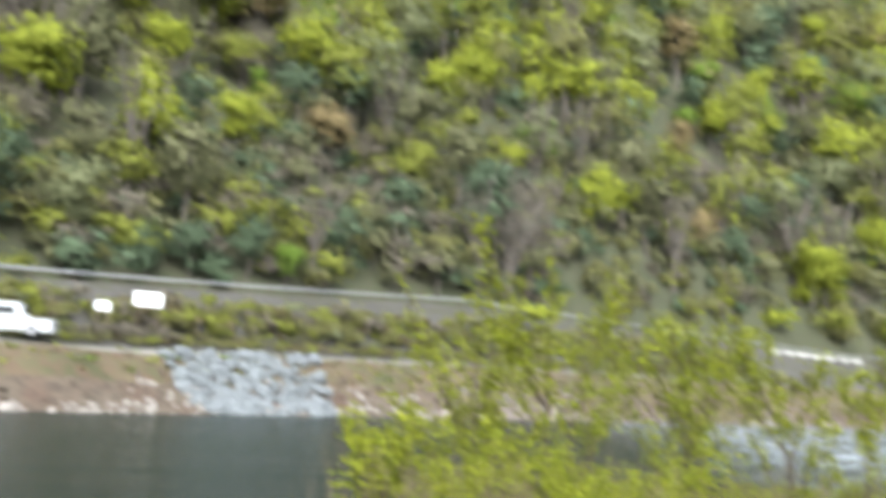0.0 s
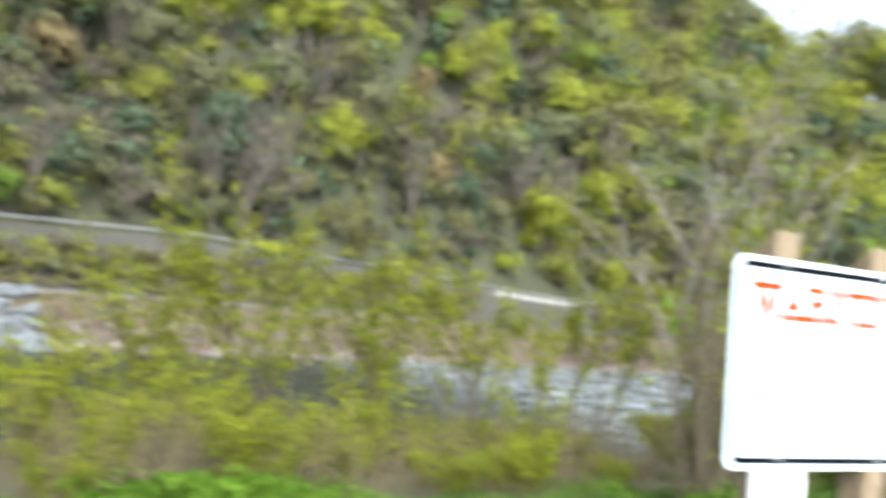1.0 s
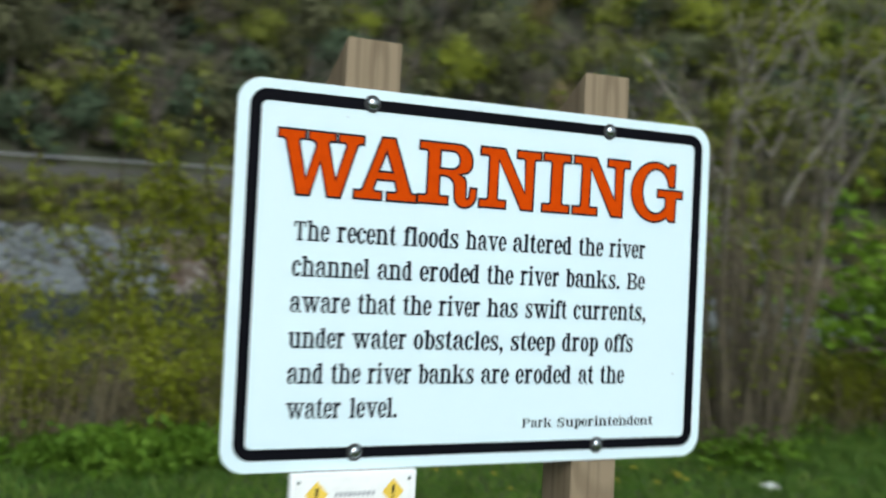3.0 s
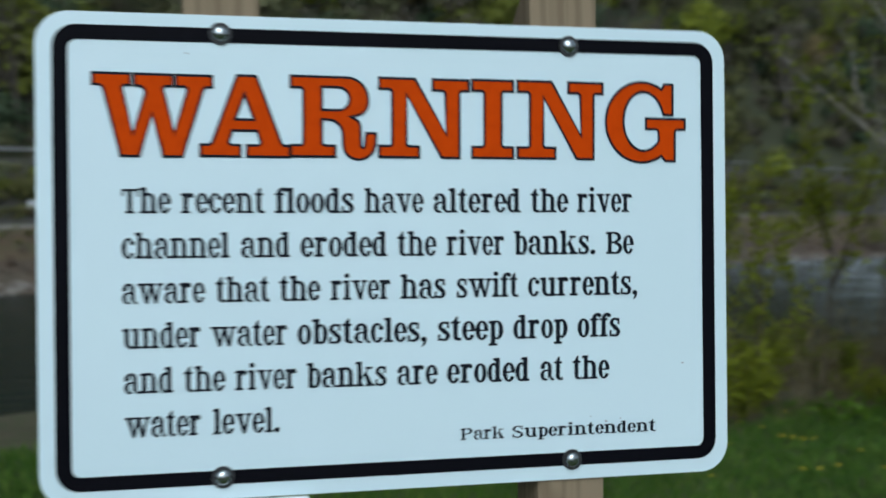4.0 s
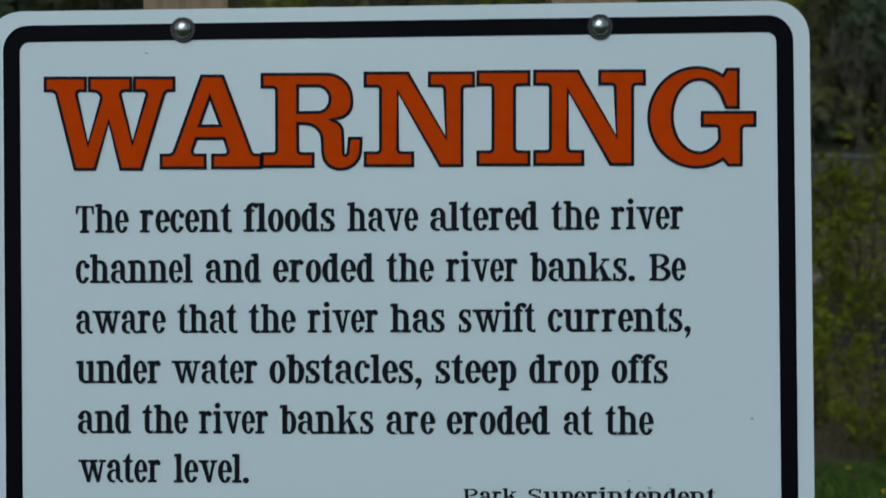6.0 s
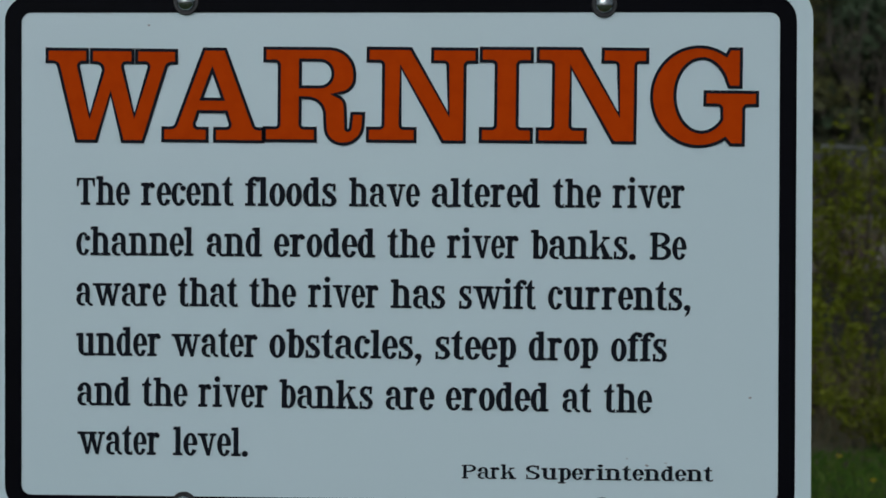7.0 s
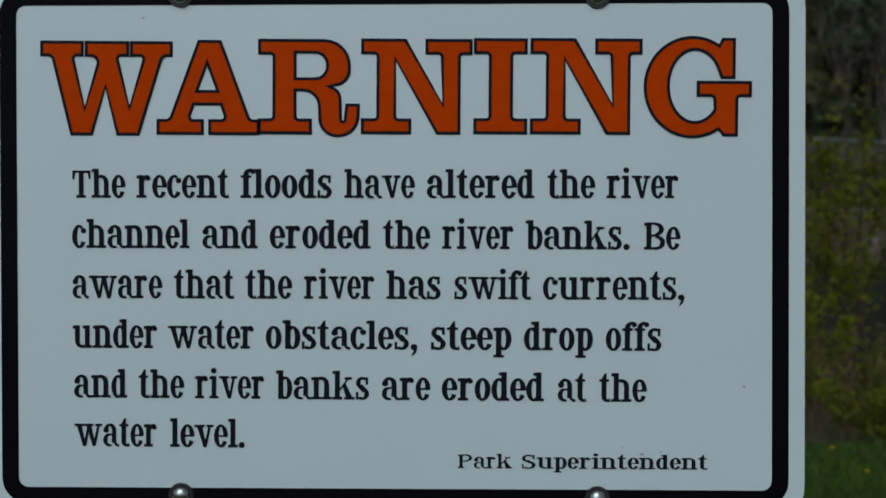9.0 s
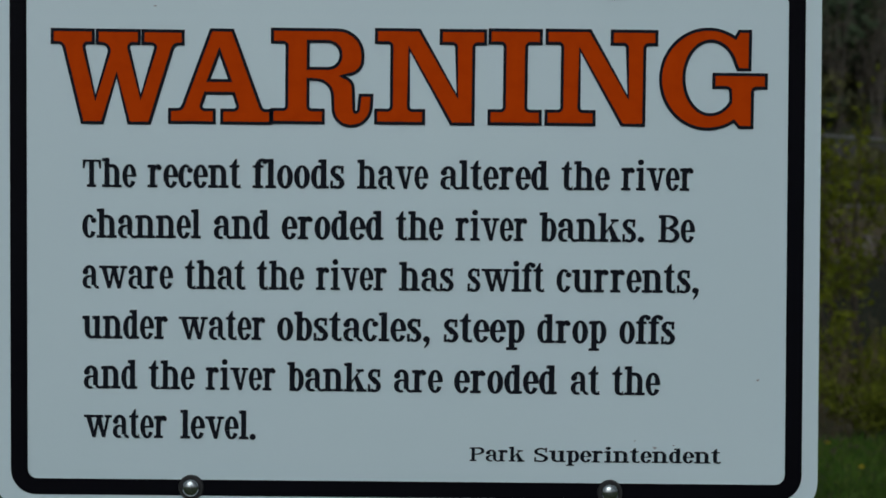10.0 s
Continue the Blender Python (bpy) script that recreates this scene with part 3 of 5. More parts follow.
def small_letter(ch, stem=0.225):
    """Shapes and width of a letter of the text, x-height 1."""
    p, s = Pen(stem), stem
    t = p.th
    if ch in "nhu":
        if ch == "u":
            p.stem(0.10, 0.3, 1, "", "left")
            p.ring(0.10 + s + 0.11, 0.33, s + 0.11, 0.35, s, 0.14, 180, 302)
            p.stem(0.32 + s, 0, 1, "right", "left")
        else:
            p.stem(0.10, 0, 1.28 if ch == "h" else 1.0)
            p.ring(0.21 + s, 0.66, s + 0.11, 0.36, s, 0.15, 0, 122)
            p.stem(0.32 + s, 0, 0.68, "both", "")
        return p.polys, 0.42 + 2 * s
    if ch in "oec":
        rx = 0.095 + s
        if ch == "o":
            p.ring(rx, 0.5, rx, 0.52, s, 0.12)
        elif ch == "e":
            p.ring(rx, 0.5, rx, 0.52, s, 0.12, 0, 330)
            p.r(s * 0.7, 0.46, 2 * rx - 0.02, 0.545)
        else:
            p.ring(rx, 0.5, rx, 0.52, s, 0.12, 55, 330)
            p.dot(2 * rx - 0.13, 0.76, 0.12)
        return p.polys, 2 * rx - (0.0 if ch == "o" else 0.03)
    if ch in "dbpq":
        rx = 0.085 + s
        if ch == "d":
            p.ring(rx, 0.5, rx, 0.52, s, 0.12, 52, 308)
            p.stem(0.165 + s, 0, 1.28, "right", "left")
            return p.polys, 0.265 + 2 * s
        x = 0.10
        if ch == "b":
            p.stem(x, 0, 1.28, "", "left")
        else:
            p.stem(x, -0.33, 1.0, "both", "left")
        p.ring(x + 0.165 + 2 * s - rx, 0.5, rx, 0.52, s, 0.12, -128, 128)
        return p.polys, 0.265 + 2 * s
    if ch == "a":
        p.ring(0.335, 0.70, 0.29, 0.32, s * 0.95, 0.13, 0, 165)
        p.dot(0.155, 0.73, 0.13)
        p.r(0.625 - s * 0.95, 0.14, 0.625, 0.70)
        p.ring(0.30, 0.28, 0.28, 0.30, s * 0.95, 0.115, 75, 300)
        p.r(0.30, 0.485, 0.45, 0.57)
        p.ring(0.72, 0.17, 0.14 + s * 0.3, 0.19, s * 0.6, 0.12, 180, 275)
        p.r(0.69, -0.02, 0.76, 0.095)
        return p.polys, 0.725
    if ch == "r":
        p.stem(0.10, 0, 1.0)
        p.ring(0.17 + s + 0.05, 0.70, 0.20, 0.32, 0.12, 0.14, 60, 165)
        p.dot(0.27 + s, 0.86, 0.105)
        return p.polys, 0.41 + s
    if ch in "il":
        p.stem(0.10, 0, 1.0 if ch == "i" else 1.28)
        if ch == "i":
            p.dot(0.09 + s / 2, 1.24, 0.130)
        return p.polys, 0.20 + s
    if ch == "t":
        p.q((0.10, 0.2), (0.10 + s, 0.2), (0.10 + s, 1.27), (0.10 + s - 0.07, 1.27), (0.10, 1.02))
        p.r(0, 0.885, 0.42, 1.0)
        p.ring(0.10 + s + 0.06, 0.22, s + 0.06, 0.24, s, 0.12, 180, 300)
        p.q((0.36, -0.01), (0.46, 0.02), (0.47, 0.16), (0.42, 0.16))
        return p.polys, 0.48
    if ch == "f":
        p.stem(0.10, 0, 1.02, "both", "")
        p.r(0, 0.885, 0.42, 1.0)
        p.ring(0.10 + s + 0.07, 1.0, s + 0.07, 0.30, s, 0.13, 70, 180)
        p.dot(0.16 + s + 0.10, 1.16, 0.11)
        return p.polys, 0.46
    if ch == "s":
        p.ring(0.29, 0.745, 0.265, 0.275, 0.19, 0.115, 40, 235)
        p.ring(0.29, 0.255, 0.285, 0.275, 0.20, 0.115, -140, 55)
        p.q((0.06, 0.62), (0.29, 0.33), (0.55, 0.38), (0.30, 0.68))
        p.r(0.425, 0.66, 0.53, 1.0)
        p.r(0.02, 0.0, 0.125, 0.34)
        return p.polys, 0.585
    if ch in "vw":
        def vee(x):
            p.q((x + 0.05, 1.0), (x + 0.05 + s * 1.12, 1.0), (x + 0.50, 0.0), (x + 0.36, 0.0))
            p.q((x + 0.585, 1.0), (x + 0.705, 1.0), (x + 0.50, 0.0), (x + 0.37, 0.0))
            p.r(x - 0.03, 0.885, x + 0.41, 1.0)
        vee(0.03)
        if ch == "w":
            vee(0.47)
            p.r(0.95, 0.885, 1.27, 1.0)
            return p.polys, 1.26
        p.r(0.52, 0.885, 0.82, 1.0)
        return p.polys, 0.81
    if ch == "k":
        p.stem(0.10, 0, 1.28)
        p.q((0.10 + s, 0.36), (0.10 + s, 0.50), (0.62, 0.93), (0.70, 0.93))
        p.q((0.42, 0.60), (0.55, 0.72), (0.86, 0.05), (0.58, 0.05))
        p.r(0.50, 0.885, 0.82, 1.0), p.r(0.50, 0, 0.93, t)
        return p.polys, 0.93
    if ch == "T":
        p.stem(0.30, 0, 1.2, "both", "")
        p.r(0.02, 1.10, 0.82, 1.2), p.q((0.02, 0.82), (0.09, 0.82), (0.15, 1.12), (0.02, 1.12)), p.q((0.75, 0.82), (0.82, 0.82), (0.82, 1.12), (0.69, 1.12))
        return p.polys, 0.84
    if ch in "BP":
        p.stem(0.12, 0, 1.2, "both", "left")
        p.ring(0.48, 0.90, 0.38 if ch == "B" else 0.40, 0.30 if ch == "B" else 0.33, s, 0.13, -90, 90)
        p.r(0.12 + s, 1.10, 0.48, 1.2), p.r(0.12 + s, 0.57, 0.48, 0.67)
        if ch == "B":
            p.ring(0.50, 0.31, 0.42, 0.33, s, 0.13, -90, 90)
            p.r(0.12 + s, 0, 0.50, 0.10)
        return p.polys, 0.92
    if ch == "S":
        p.ring(0.36, 0.89, 0.33, 0.33, 0.17, 0.12, 40, 240)
        p.ring(0.36, 0.31, 0.35, 0.33, 0.18, 0.12, -140, 60)
        p.q((0.10, 0.72), (0.42, 0.44), (0.66, 0.48), (0.34, 0.76))
        p.r(0.57, 0.82, 0.66, 1.2), p.r(0.04, 0.0, 0.12, 0.40)
        return p.polys, 0.74
    if ch == ".":
        p.dot(0.15, 0.11, 0.135)
        return p.polys, 0.30
    p.dot(0.15, 0.11, 0.135)
    p.q((0.17, 0.02), (0.28, 0.10), (0.24, -0.12), (0.08, -0.30), (0.06, -0.26))
    return p.polys, 0.30


def small_mesh(ch, stem, kx, kz, material):
    polys, adv = small_letter(ch, stem)
    bm = bmesh.new()
    for i, poly in enumerate(polys):
        vs = [bm.verts.new((x * kx, -0.00002 * (i % 5), z * kz)) for x, z in poly]
        f = bm.faces.new(vs)
        f.normal_update()
        if f.normal.y > 0:
            f.normal_flip()
    return finish(bm, "letter", material), adv * kx


# ---------------------------------------------------------------- the warning sign
SX0, SX1, SZ0, SZ1 = -0.449, 0.4655, 1.199, 1.809      # 36 x 24 inch panel, its face at y = 0
sign = tagged(new("warning_sign"), "white metal warning sign with orange headline and black text", "sign")
sign.location = (0, 0, 0)


def plate(bm, outline, y0, y1):
    f = bm.faces.new([bm.verts.new((x, y0, z)) for x, z in outline])
    ext = bmesh.ops.extrude_face_region(bm, geom=[f])
    bmesh.ops.translate(bm, verts=[v for v in ext["geom"] if isinstance(v, bmesh.types.BMVert)], vec=(0, y1 - y0, 0))
    bmesh.ops.recalc_face_normals(bm, faces=bm.faces)


def out_of_true(bm):
    """The panel is not quite square: its corners as they hang."""
    for v in bm.verts:
        u, w = (v.co.x - SX0) / (SX1 - SX0), (v.co.z - SZ0) / (SZ1 - SZ0)
        v.co.x += (1 - u) * (w * 0.001 + (1 - w) * 0.003) + u * (w * -0.0065 + (1 - w) * 0.0010)
        v.co.z += w * ((1 - u) * -0.008 + u * 0.0025)


bm = bmesh.new()
plate(bm, round_rect(SX0, SZ0, SX1, SZ1, 0.040), 0.0, 0.0028)
out_of_true(bm)
for f in bm.faces:
    f.material_index = 0 if f.normal.y < -0.5 else 1
part("panel", bm, [M_FACE, M_ALU], sign, "white enamelled aluminium panel with rounded corners")

bm = bmesh.new()
o = [bm.verts.new((x, -0.0005, z)) for x, z in round_rect(SX0 + 0.0195, SZ0 + 0.0185, SX1 - 0.0180, SZ1 - 0.0160, 0.028)]
i_ = [bm.verts.new((x, -0.0005, z)) for x, z in round_rect(SX0 + 0.038, SZ0 + 0.0365, SX1 - 0.0368, SZ1 - 0.0345, 0.011)]
for k in range(len(o)):
    bm.faces.new((o[k], o[(k + 1) % len(o)], i_[(k + 1) % len(o)], i_[k]))
bmesh.ops.recalc_face_normals(bm, faces=bm.faces)
for f in bm.faces:
    if f.normal.y > 0:
        f.normal_flip()
out_of_true(bm)
part("border", bm, M_BLACK, sign, "black border line inside the edge")

CAP = 0.1022            # cap height of the headline; it grows a little towards the right, as the panel does
for ch, x, z in zip("WARNING", (-0.3826, -0.2545, -0.1427, -0.0292, 0.0950, 0.1575, 0.2826), (1.6263, 1.6277, 1.6290, 1.6297, 1.6305, 1.6308, 1.6298)):
    c = slab_capital(ch)
    cap = CAP * (1 + 0.035 * (x + 0.38))
    letter = part("letter", face_mesh("letter", c, cap, -0.0006, M_ORANGE), None, sign, "orange slab-serif headline letter outlined in black")
    letter.location = (x, 0, z)
    part("letter_outline", rim_mesh("letter_outline", c, cap, -0.0008, 0.024, M_INK), None, letter, "thin black outline")


def text_line(words, z0, z1, xh, stem, gap=0.03):
    """Letters of one line, word by word from x0 to x1, on a baseline from z0 to z1."""
    left, right = words[0][1], words[-1][2]
    for word, x0, x1 in words:
        widths = [small_letter(c, stem)[1] for c in word]
        k, at = (x1 - x0) / (sum(widths) + gap * (len(word) - 1)), x0
        for c, w in zip(word, widths):
            ob = part("letter", small_mesh(c, stem, k, xh, M_INK)[0], None, sign)
            ob.location = (at, -0.0006, z0 + (z1 - z0) * (at - left) / (right - left))
            at += (w + gap) * k


text_line([("The", -0.3489, -0.2904), ("recent", -0.2776, -0.1754), ("floods", -0.1627, -0.0614), ("have", -0.0480, 0.0295), ("altered", 0.0426, 0.1623), ("the", 0.1763, 0.2289), ("river", 0.2420, 0.3224)], 1.5567, 1.5604, 0.0250, 0.214)
text_line([("channel", -0.3488, -0.2190), ("and", -0.2053, -0.1435), ("eroded", -0.1304, -0.0185), ("the", -0.0050, 0.0467), ("river", 0.0605, 0.1403), ("banks.", 0.1528, 0.2689), ("Be", 0.2835, 0.3238)], 1.5013, 1.5036, 0.0250, 0.214)
text_line([("aware", -0.3489, -0.2496), ("that", -0.2362, -0.1697), ("the", -0.1572, -0.1059), ("river", -0.0922, -0.0135), ("has", -0.0010, 0.0596), ("swift", 0.0740, 0.1592), ("currents,", 0.1724, 0.3301)], 1.4457, 1.4478, 0.0250, 0.214)
text_line([("under", -0.3484, -0.2537), ("water", -0.2428, -0.1467), ("obstacles,", -0.1346, 0.0343), ("steep", 0.0484, 0.1382), ("drop", 0.1519, 0.2286), ("offs", 0.2427, 0.3049)], 1.3905, 1.3909, 0.0250, 0.214)
text_line([("and", -0.3473, -0.2879), ("the", -0.2753, -0.2252), ("river", -0.2127, -0.1350), ("banks", -0.1231, -0.0192), ("are", -0.0060, 0.0479), ("eroded", 0.0610, 0.1747), ("at", 0.1894, 0.2220), ("the", 0.2358, 0.2884)], 1.3353, 1.3339, 0.0250, 0.214)
text_line([("water", -0.3465, -0.2543), ("level.", -0.2403, -0.1569)], 1.2811, 1.2805, 0.0250, 0.214)
text_line([("Park", 0.0791, 0.1400), ("Superintendent", 0.1500, 0.3578)], 1.2588, 1.2588, 0.0128, 0.19)

for x, z in ((-0.229, 1.7805), (0.230, 1.7825), (-0.228, 1.2265), (0.235, 1.2255)):
    bm = bmesh.new()
    bmesh.ops.create_cone(bm, cap_ends=True, segments=24, radius1=0.0142, radius2=0.0134, depth=0.0022, matrix=pose(0, -0.0017, 0, 90))
    washer = part("bolt", bm, M_WASHER, sign, "dark washer under a domed bolt head")
    washer.location = (x, 0, z)
    bm = bmesh.new()
    bmesh.ops.create_uvsphere(bm, u_segments=24, v_segments=12, radius=0.0100)
    for v in bm.verts:
        v.co = Vector((v.co.x, v.co.y * 0.62 - 0.0026, v.co.z))
    part("bolt_head", bm, M_ZINC, washer, "shiny domed zinc head", smooth=True)

# small specks of dirt on the face
rng = np.random.default_rng(3)
for x, z, r in ((0.397, 1.352, 0.0022), (0.284, 1.2755, 0.0026), (0.262, 1.283, 0.0012), (-0.27, 1.755, 0.0018), (0.305, 1.2786, 0.0014)):
    bm = bmesh.new()
    n = 9
    bm.faces.new([bm.verts.new((x + r * rng.uniform(0.6, 1.2) * math.cos(2 * math.pi * i / n), -0.0005, z + 0.6 * r * rng.uniform(0.6, 1.2) * math.sin(2 * math.pi * i / n))) for i in range(n)])
    for f in bm.faces:
        f.normal_update()
        if f.normal.y > 0:
            f.normal_flip()
    part("speck", bm, M_PRINT, sign, "small speck of dirt")


# timber posts behind the sign
def timber_post(x, lean):
    bm = bmesh.new()
    box(bm, (-0.0475, 0, -0.45), (0.0475, 0.095, 1.885), 0.004)
    for v in bm.verts:
        if v.co.z > 1.7:
            v.co.z -= 0.70 * v.co.y
    post = tagged(new("sign_post", finish(bm, "sign_post", M_TIMBER)), "square weathered timber post carrying the sign", "post", "sign posts")
    post.matrix_world = pose(x, 0.0034, 0, 0, lean, 0)
    return post


timber_post(-0.2275, 0.0)
timber_post(0.2560, -1.0)

# notice board under the sign, fixed to one post
notice = tagged(new("notice"), "white notice sheet with yellow caution diamonds on a painted board", "notice")
NX, NZ = -0.228, 1.056
notice.location = (NX, 0, NZ)
bm = bmesh.new()
box(bm, (-0.107, -0.0096, -0.141), (0.107, 0.0030, 0.141), 0.002)
part("backing_board", bm, M_BOARD, notice)
bm = bmesh.new()
box(bm, (-0.100, -0.0105, -0.134), (0.100, -0.0097, 0.134))
part("sheet", bm, M_PAPER, notice, "white printed paper sheet")
for x in (-0.064, 0.066):
    bm = bmesh.new()
    bm.faces.new([bm.verts.new((x + a, -0.0112, 0.108 + b)) for a, b in ((0, -0.021), (0.019, 0), (0, 0.021), (-0.019, 0))])
    dia = part("caution_diamond", bm, M_YELLOW, notice, "yellow diamond with a black mark")
    bm = bmesh.new()
    bm.faces.new([bm.verts.new((x + a, -0.0116, 0.108 + b)) for a, b in ((-0.0016, -0.004), (0.0016, -0.004), (0.0026, 0.010), (-0.0026, 0.010))])
    bm.faces.new([bm.verts.new((x + a, -0.0116, 0.108 + b)) for a, b in ((-0.002, -0.010), (0.002, -0.010), (0.002, -0.0065), (-0.002, -0.0065))])
    part("mark", bm, M_INK, dia)


def bar(x0, z0, x1, z1, material):
    bm = bmesh.new()
    bm.faces.new([bm.verts.new(c) for c in ((x0, -0.0112, z0), (x1, -0.0112, z0), (x1, -0.0112, z1), (x0, -0.0112, z1))])
    part("print_bar", bm, material, notice)


for i in range(9):
    bar(-0.034 + i * 0.0078, 0.1035, -0.0285 + i * 0.0078, 0.1105, M_PRINT)
for z, x0, x1 in ((0.088, -0.06, 0.064), (0.081, -0.055, 0.06), (0.074, -0.05, 0.05)):
    bar(x0, z, x1, z + 0.004, M_PALEPRINT)
bm = bmesh.new()
ringo, ringi = arc(0.006, 0.050, 0.015, 0.019, 0, 360, 24), arc(0.006, 0.050, 0.0095, 0.0125, 0, 360, 24)
for k in range(24):
    bm.faces.new([bm.verts.new((x, -0.0112, z)) for x, z in (ringo[k], ringo[k + 1], ringi[k + 1], ringi[k])])
part("symbol", bm, M_INK, notice, "black ring symbol")
for z in (-0.01, -0.025, -0.04, -0.055, -0.07, -0.085, -0.10):
    bar(-0.08, z, 0.078 if int(z * 1000) % 2 else 0.06, z + 0.005, M_PALEPRINT)
for x in (-0.094, 0.094):
    bm = bmesh.new()
    bmesh.ops.create_uvsphere(bm, u_segments=10, v_segments=6, radius=0.0035)
    for v in bm.verts:
        v.co = Vector((v.co.x + x, v.co.y * 0.5 - 0.0105, v.co.z + 0.128))
    part("tack", bm, M_ZINC, notice, smooth=True)


# ---------------------------------------------------------------- far bank
def rock_meshes(material, name, seed, count=5):
    out = []
    for k in range(count):
        bm = bmesh.new()
        bmesh.ops.create_icosphere(bm, subdivisions=1, radius=1.0)
        r = random.Random(seed + k)
        sq = Vector((r.uniform(0.8, 1.3), r.uniform(0.6, 1.0), r.uniform(0.5, 0.8)))
        for v in bm.verts:
            v.co = Vector([v.co[i] * sq[i] * r.uniform(0.78, 1.15) for i in range(3)])
        out.append(finish(bm, name, material))
    return out


rr_ = random.Random(11)
riprap = tagged(new("riprap"), "slope of broken blue-grey rock down to the water", "riprap")
riprap.location = spot(9.5, float(far_edge(9.5)) * 1.04)
bpy.context.view_layer.update()
ROCKS = rock_meshes(M_ROCK, "rock", 5)
for k in range(290):
    v = rr_.random()
    az = rr_.uniform(4.6 + 2.6 * (1 - v) ** 1.5, 12.4 + 1.4 * (1 - v))
    r = float(far_edge(az)) * (0.998 + 0.085 * v)
    p = spot(az, r, 0.05)
    ob = part("rock", ROCKS[k % 5], None, riprap)
    s = rr_.uniform(0.36, 0.75)
    ob.matrix_parent_inverse = riprap.matrix_world.inverted()
    ob.matrix_basis = Matrix.Translation(p) @ Euler((rr_.uniform(-0.5, 0.5), rr_.uniform(-0.5, 0.5), rr_.uniform(0, 6.3))).to_matrix().to_4x4() @ Matrix.Scale(s, 4)


def joined_rocks(name, label, az0, az1, k0, k1, n, size, material, seed):
    """A scatter of stones too many to count, in one mesh."""
    rng = np.random.default_rng(seed)
    bm = bmesh.new()
    for _ in range(n):
        az = rng.uniform(az0, az1)
        if noise.noise(Vector((az * 0.45, seed, 0))) < rng.uniform(-0.5, 0.3):
            continue
        r = float(far_edge(az)) * rng.uniform(k0, k1)
        p = spot(az, r)
        s = rng.uniform(*size) * (1 + r / 200)
        m = Matrix.Translation(p) @ Euler(rng.uniform(0, 6, 3)).to_matrix().to_4x4() @ Matrix.Diagonal((s * 1.3, s, s * 0.7, 1))
        vs = bmesh.ops.create_icosphere(bm, subdivisions=1, radius=1.0, matrix=m)["verts"]
        for v in vs:
            v.co += Vector(rng.normal(size=3) * s * 0.13)
    return tagged(new(name, finish(bm, name, material)), label, "stones", kind="stuff")


joined_rocks("shore_stones", "pale stones scattered along the far waterline", -30, 48, 0.996, 1.014, 900, (0.05, 0.22), M_SHORE, 21)
joined_rocks("bank_stones", "brown stones lying on the dry far bank", -30, 44, 1.012, 1.06, 260, (0.08, 0.28), M_FARBANK, 22)
joined_rocks("bank_rubble", "grey and buff rubble strewn over the far bank", 3, 30, 1.010, 1.050, 300, (0.06, 0.2), M_SHORE, 23)

# guard rail along the far road
rail_az = np.concatenate([np.arange(-34, 30, 1.0), np.arange(30, 47, 0.5)])
guard = tagged(new("guard_rail"), "long galvanised steel guard rail beside the far road", "guard rail")
rb_, zb_ = rail_line(rail_az)
rp = np.stack([OX + rb_ * np.sin(np.radians(rail_az)), OY + rb_ * np.cos(np.radians(rail_az)), zb_], -1)
guard.location = rp[0]
sp = Soup()
prof = [(0.0, 0.53), (-0.04, 0.56), (0.0, 0.61), (-0.04, 0.65), (0.0, 0.71), (0.03, 0.71), (0.03, 0.53)]
away = np.stack([np.sin(np.radians(rail_az)), np.cos(np.radians(rail_az)), 0 * rail_az], -1)
V = np.concatenate([rp + away * a + np.array((0, 0, b)) for a, b in prof]).reshape(len(prof), -1, 3) - rp[0]
idx = np.arange(V.shape[0] * V.shape[1]).reshape(V.shape[:2])
sp.add(V.reshape(-1, 3), np.stack([idx[:-1, :-1], idx[:-1, 1:], idx[1:, 1:], idx[1:, :-1]], -1).reshape(-1, 4))
part("rail", sp.mesh("rail", [M_GALV]), None, guard)
bm = bmesh.new()
box(bm, (-0.06, 0.03, -0.4), (0.06, 0.17, 0.72), 0.01, 1)
POSTM = finish(bm, "post", M_POSTDARK)
for i in range(0, len(rail_az), 2):
    ob = part("post", POSTM, None, guard)
    ob.matrix_basis = Matrix.Translation(Vector(rp[i] - rp[0])) @ pose(0, 0, 0, 0, 0, -rail_az[i])


# pale barrier beside the rail, where the far road bends
barrier = tagged(new("concrete_barrier"), "low pale concrete barrier in blocks beside the far road", "barrier")
barrier.location = spot(36.2, float(rail_line(36.2)[0]) - 2.2)
bpy.context.view_layer.update()
bm = bmesh.new()
side = [(-0.30, -0.35), (-0.30, 0.10), (-0.16, 0.28), (-0.11, 0.56), (0.11, 0.56), (0.16, 0.28), (0.30, 0.10), (0.30, -0.35)]
ends_ = [[bm.verts.new((x, y, z)) for y, z in side] for x in (-1.28, 1.28)]
for k in range(len(side)):
    bm.faces.new((ends_[0][k], ends_[0][(k + 1) % len(side)], ends_[1][(k + 1) % len(side)], ends_[1][k]))
bm.faces.new(ends_[0]), bm.faces.new(ends_[1])
bmesh.ops.recalc_face_normals(bm, faces=bm.faces)
BLOCK = finish(bm, "block", M_CONCRETE)
for az in np.arange(36.4, 40.8, 0.66):
    ob = part("block", BLOCK, None, barrier)
    ob.matrix_parent_inverse = barrier.matrix_world.inverted()
    ob.matrix_basis = Matrix.Translation(spot(az, float(rail_line(az)[0]) - 2.2)) @ pose(0, 0, 0, 0, 0, -az + 8)


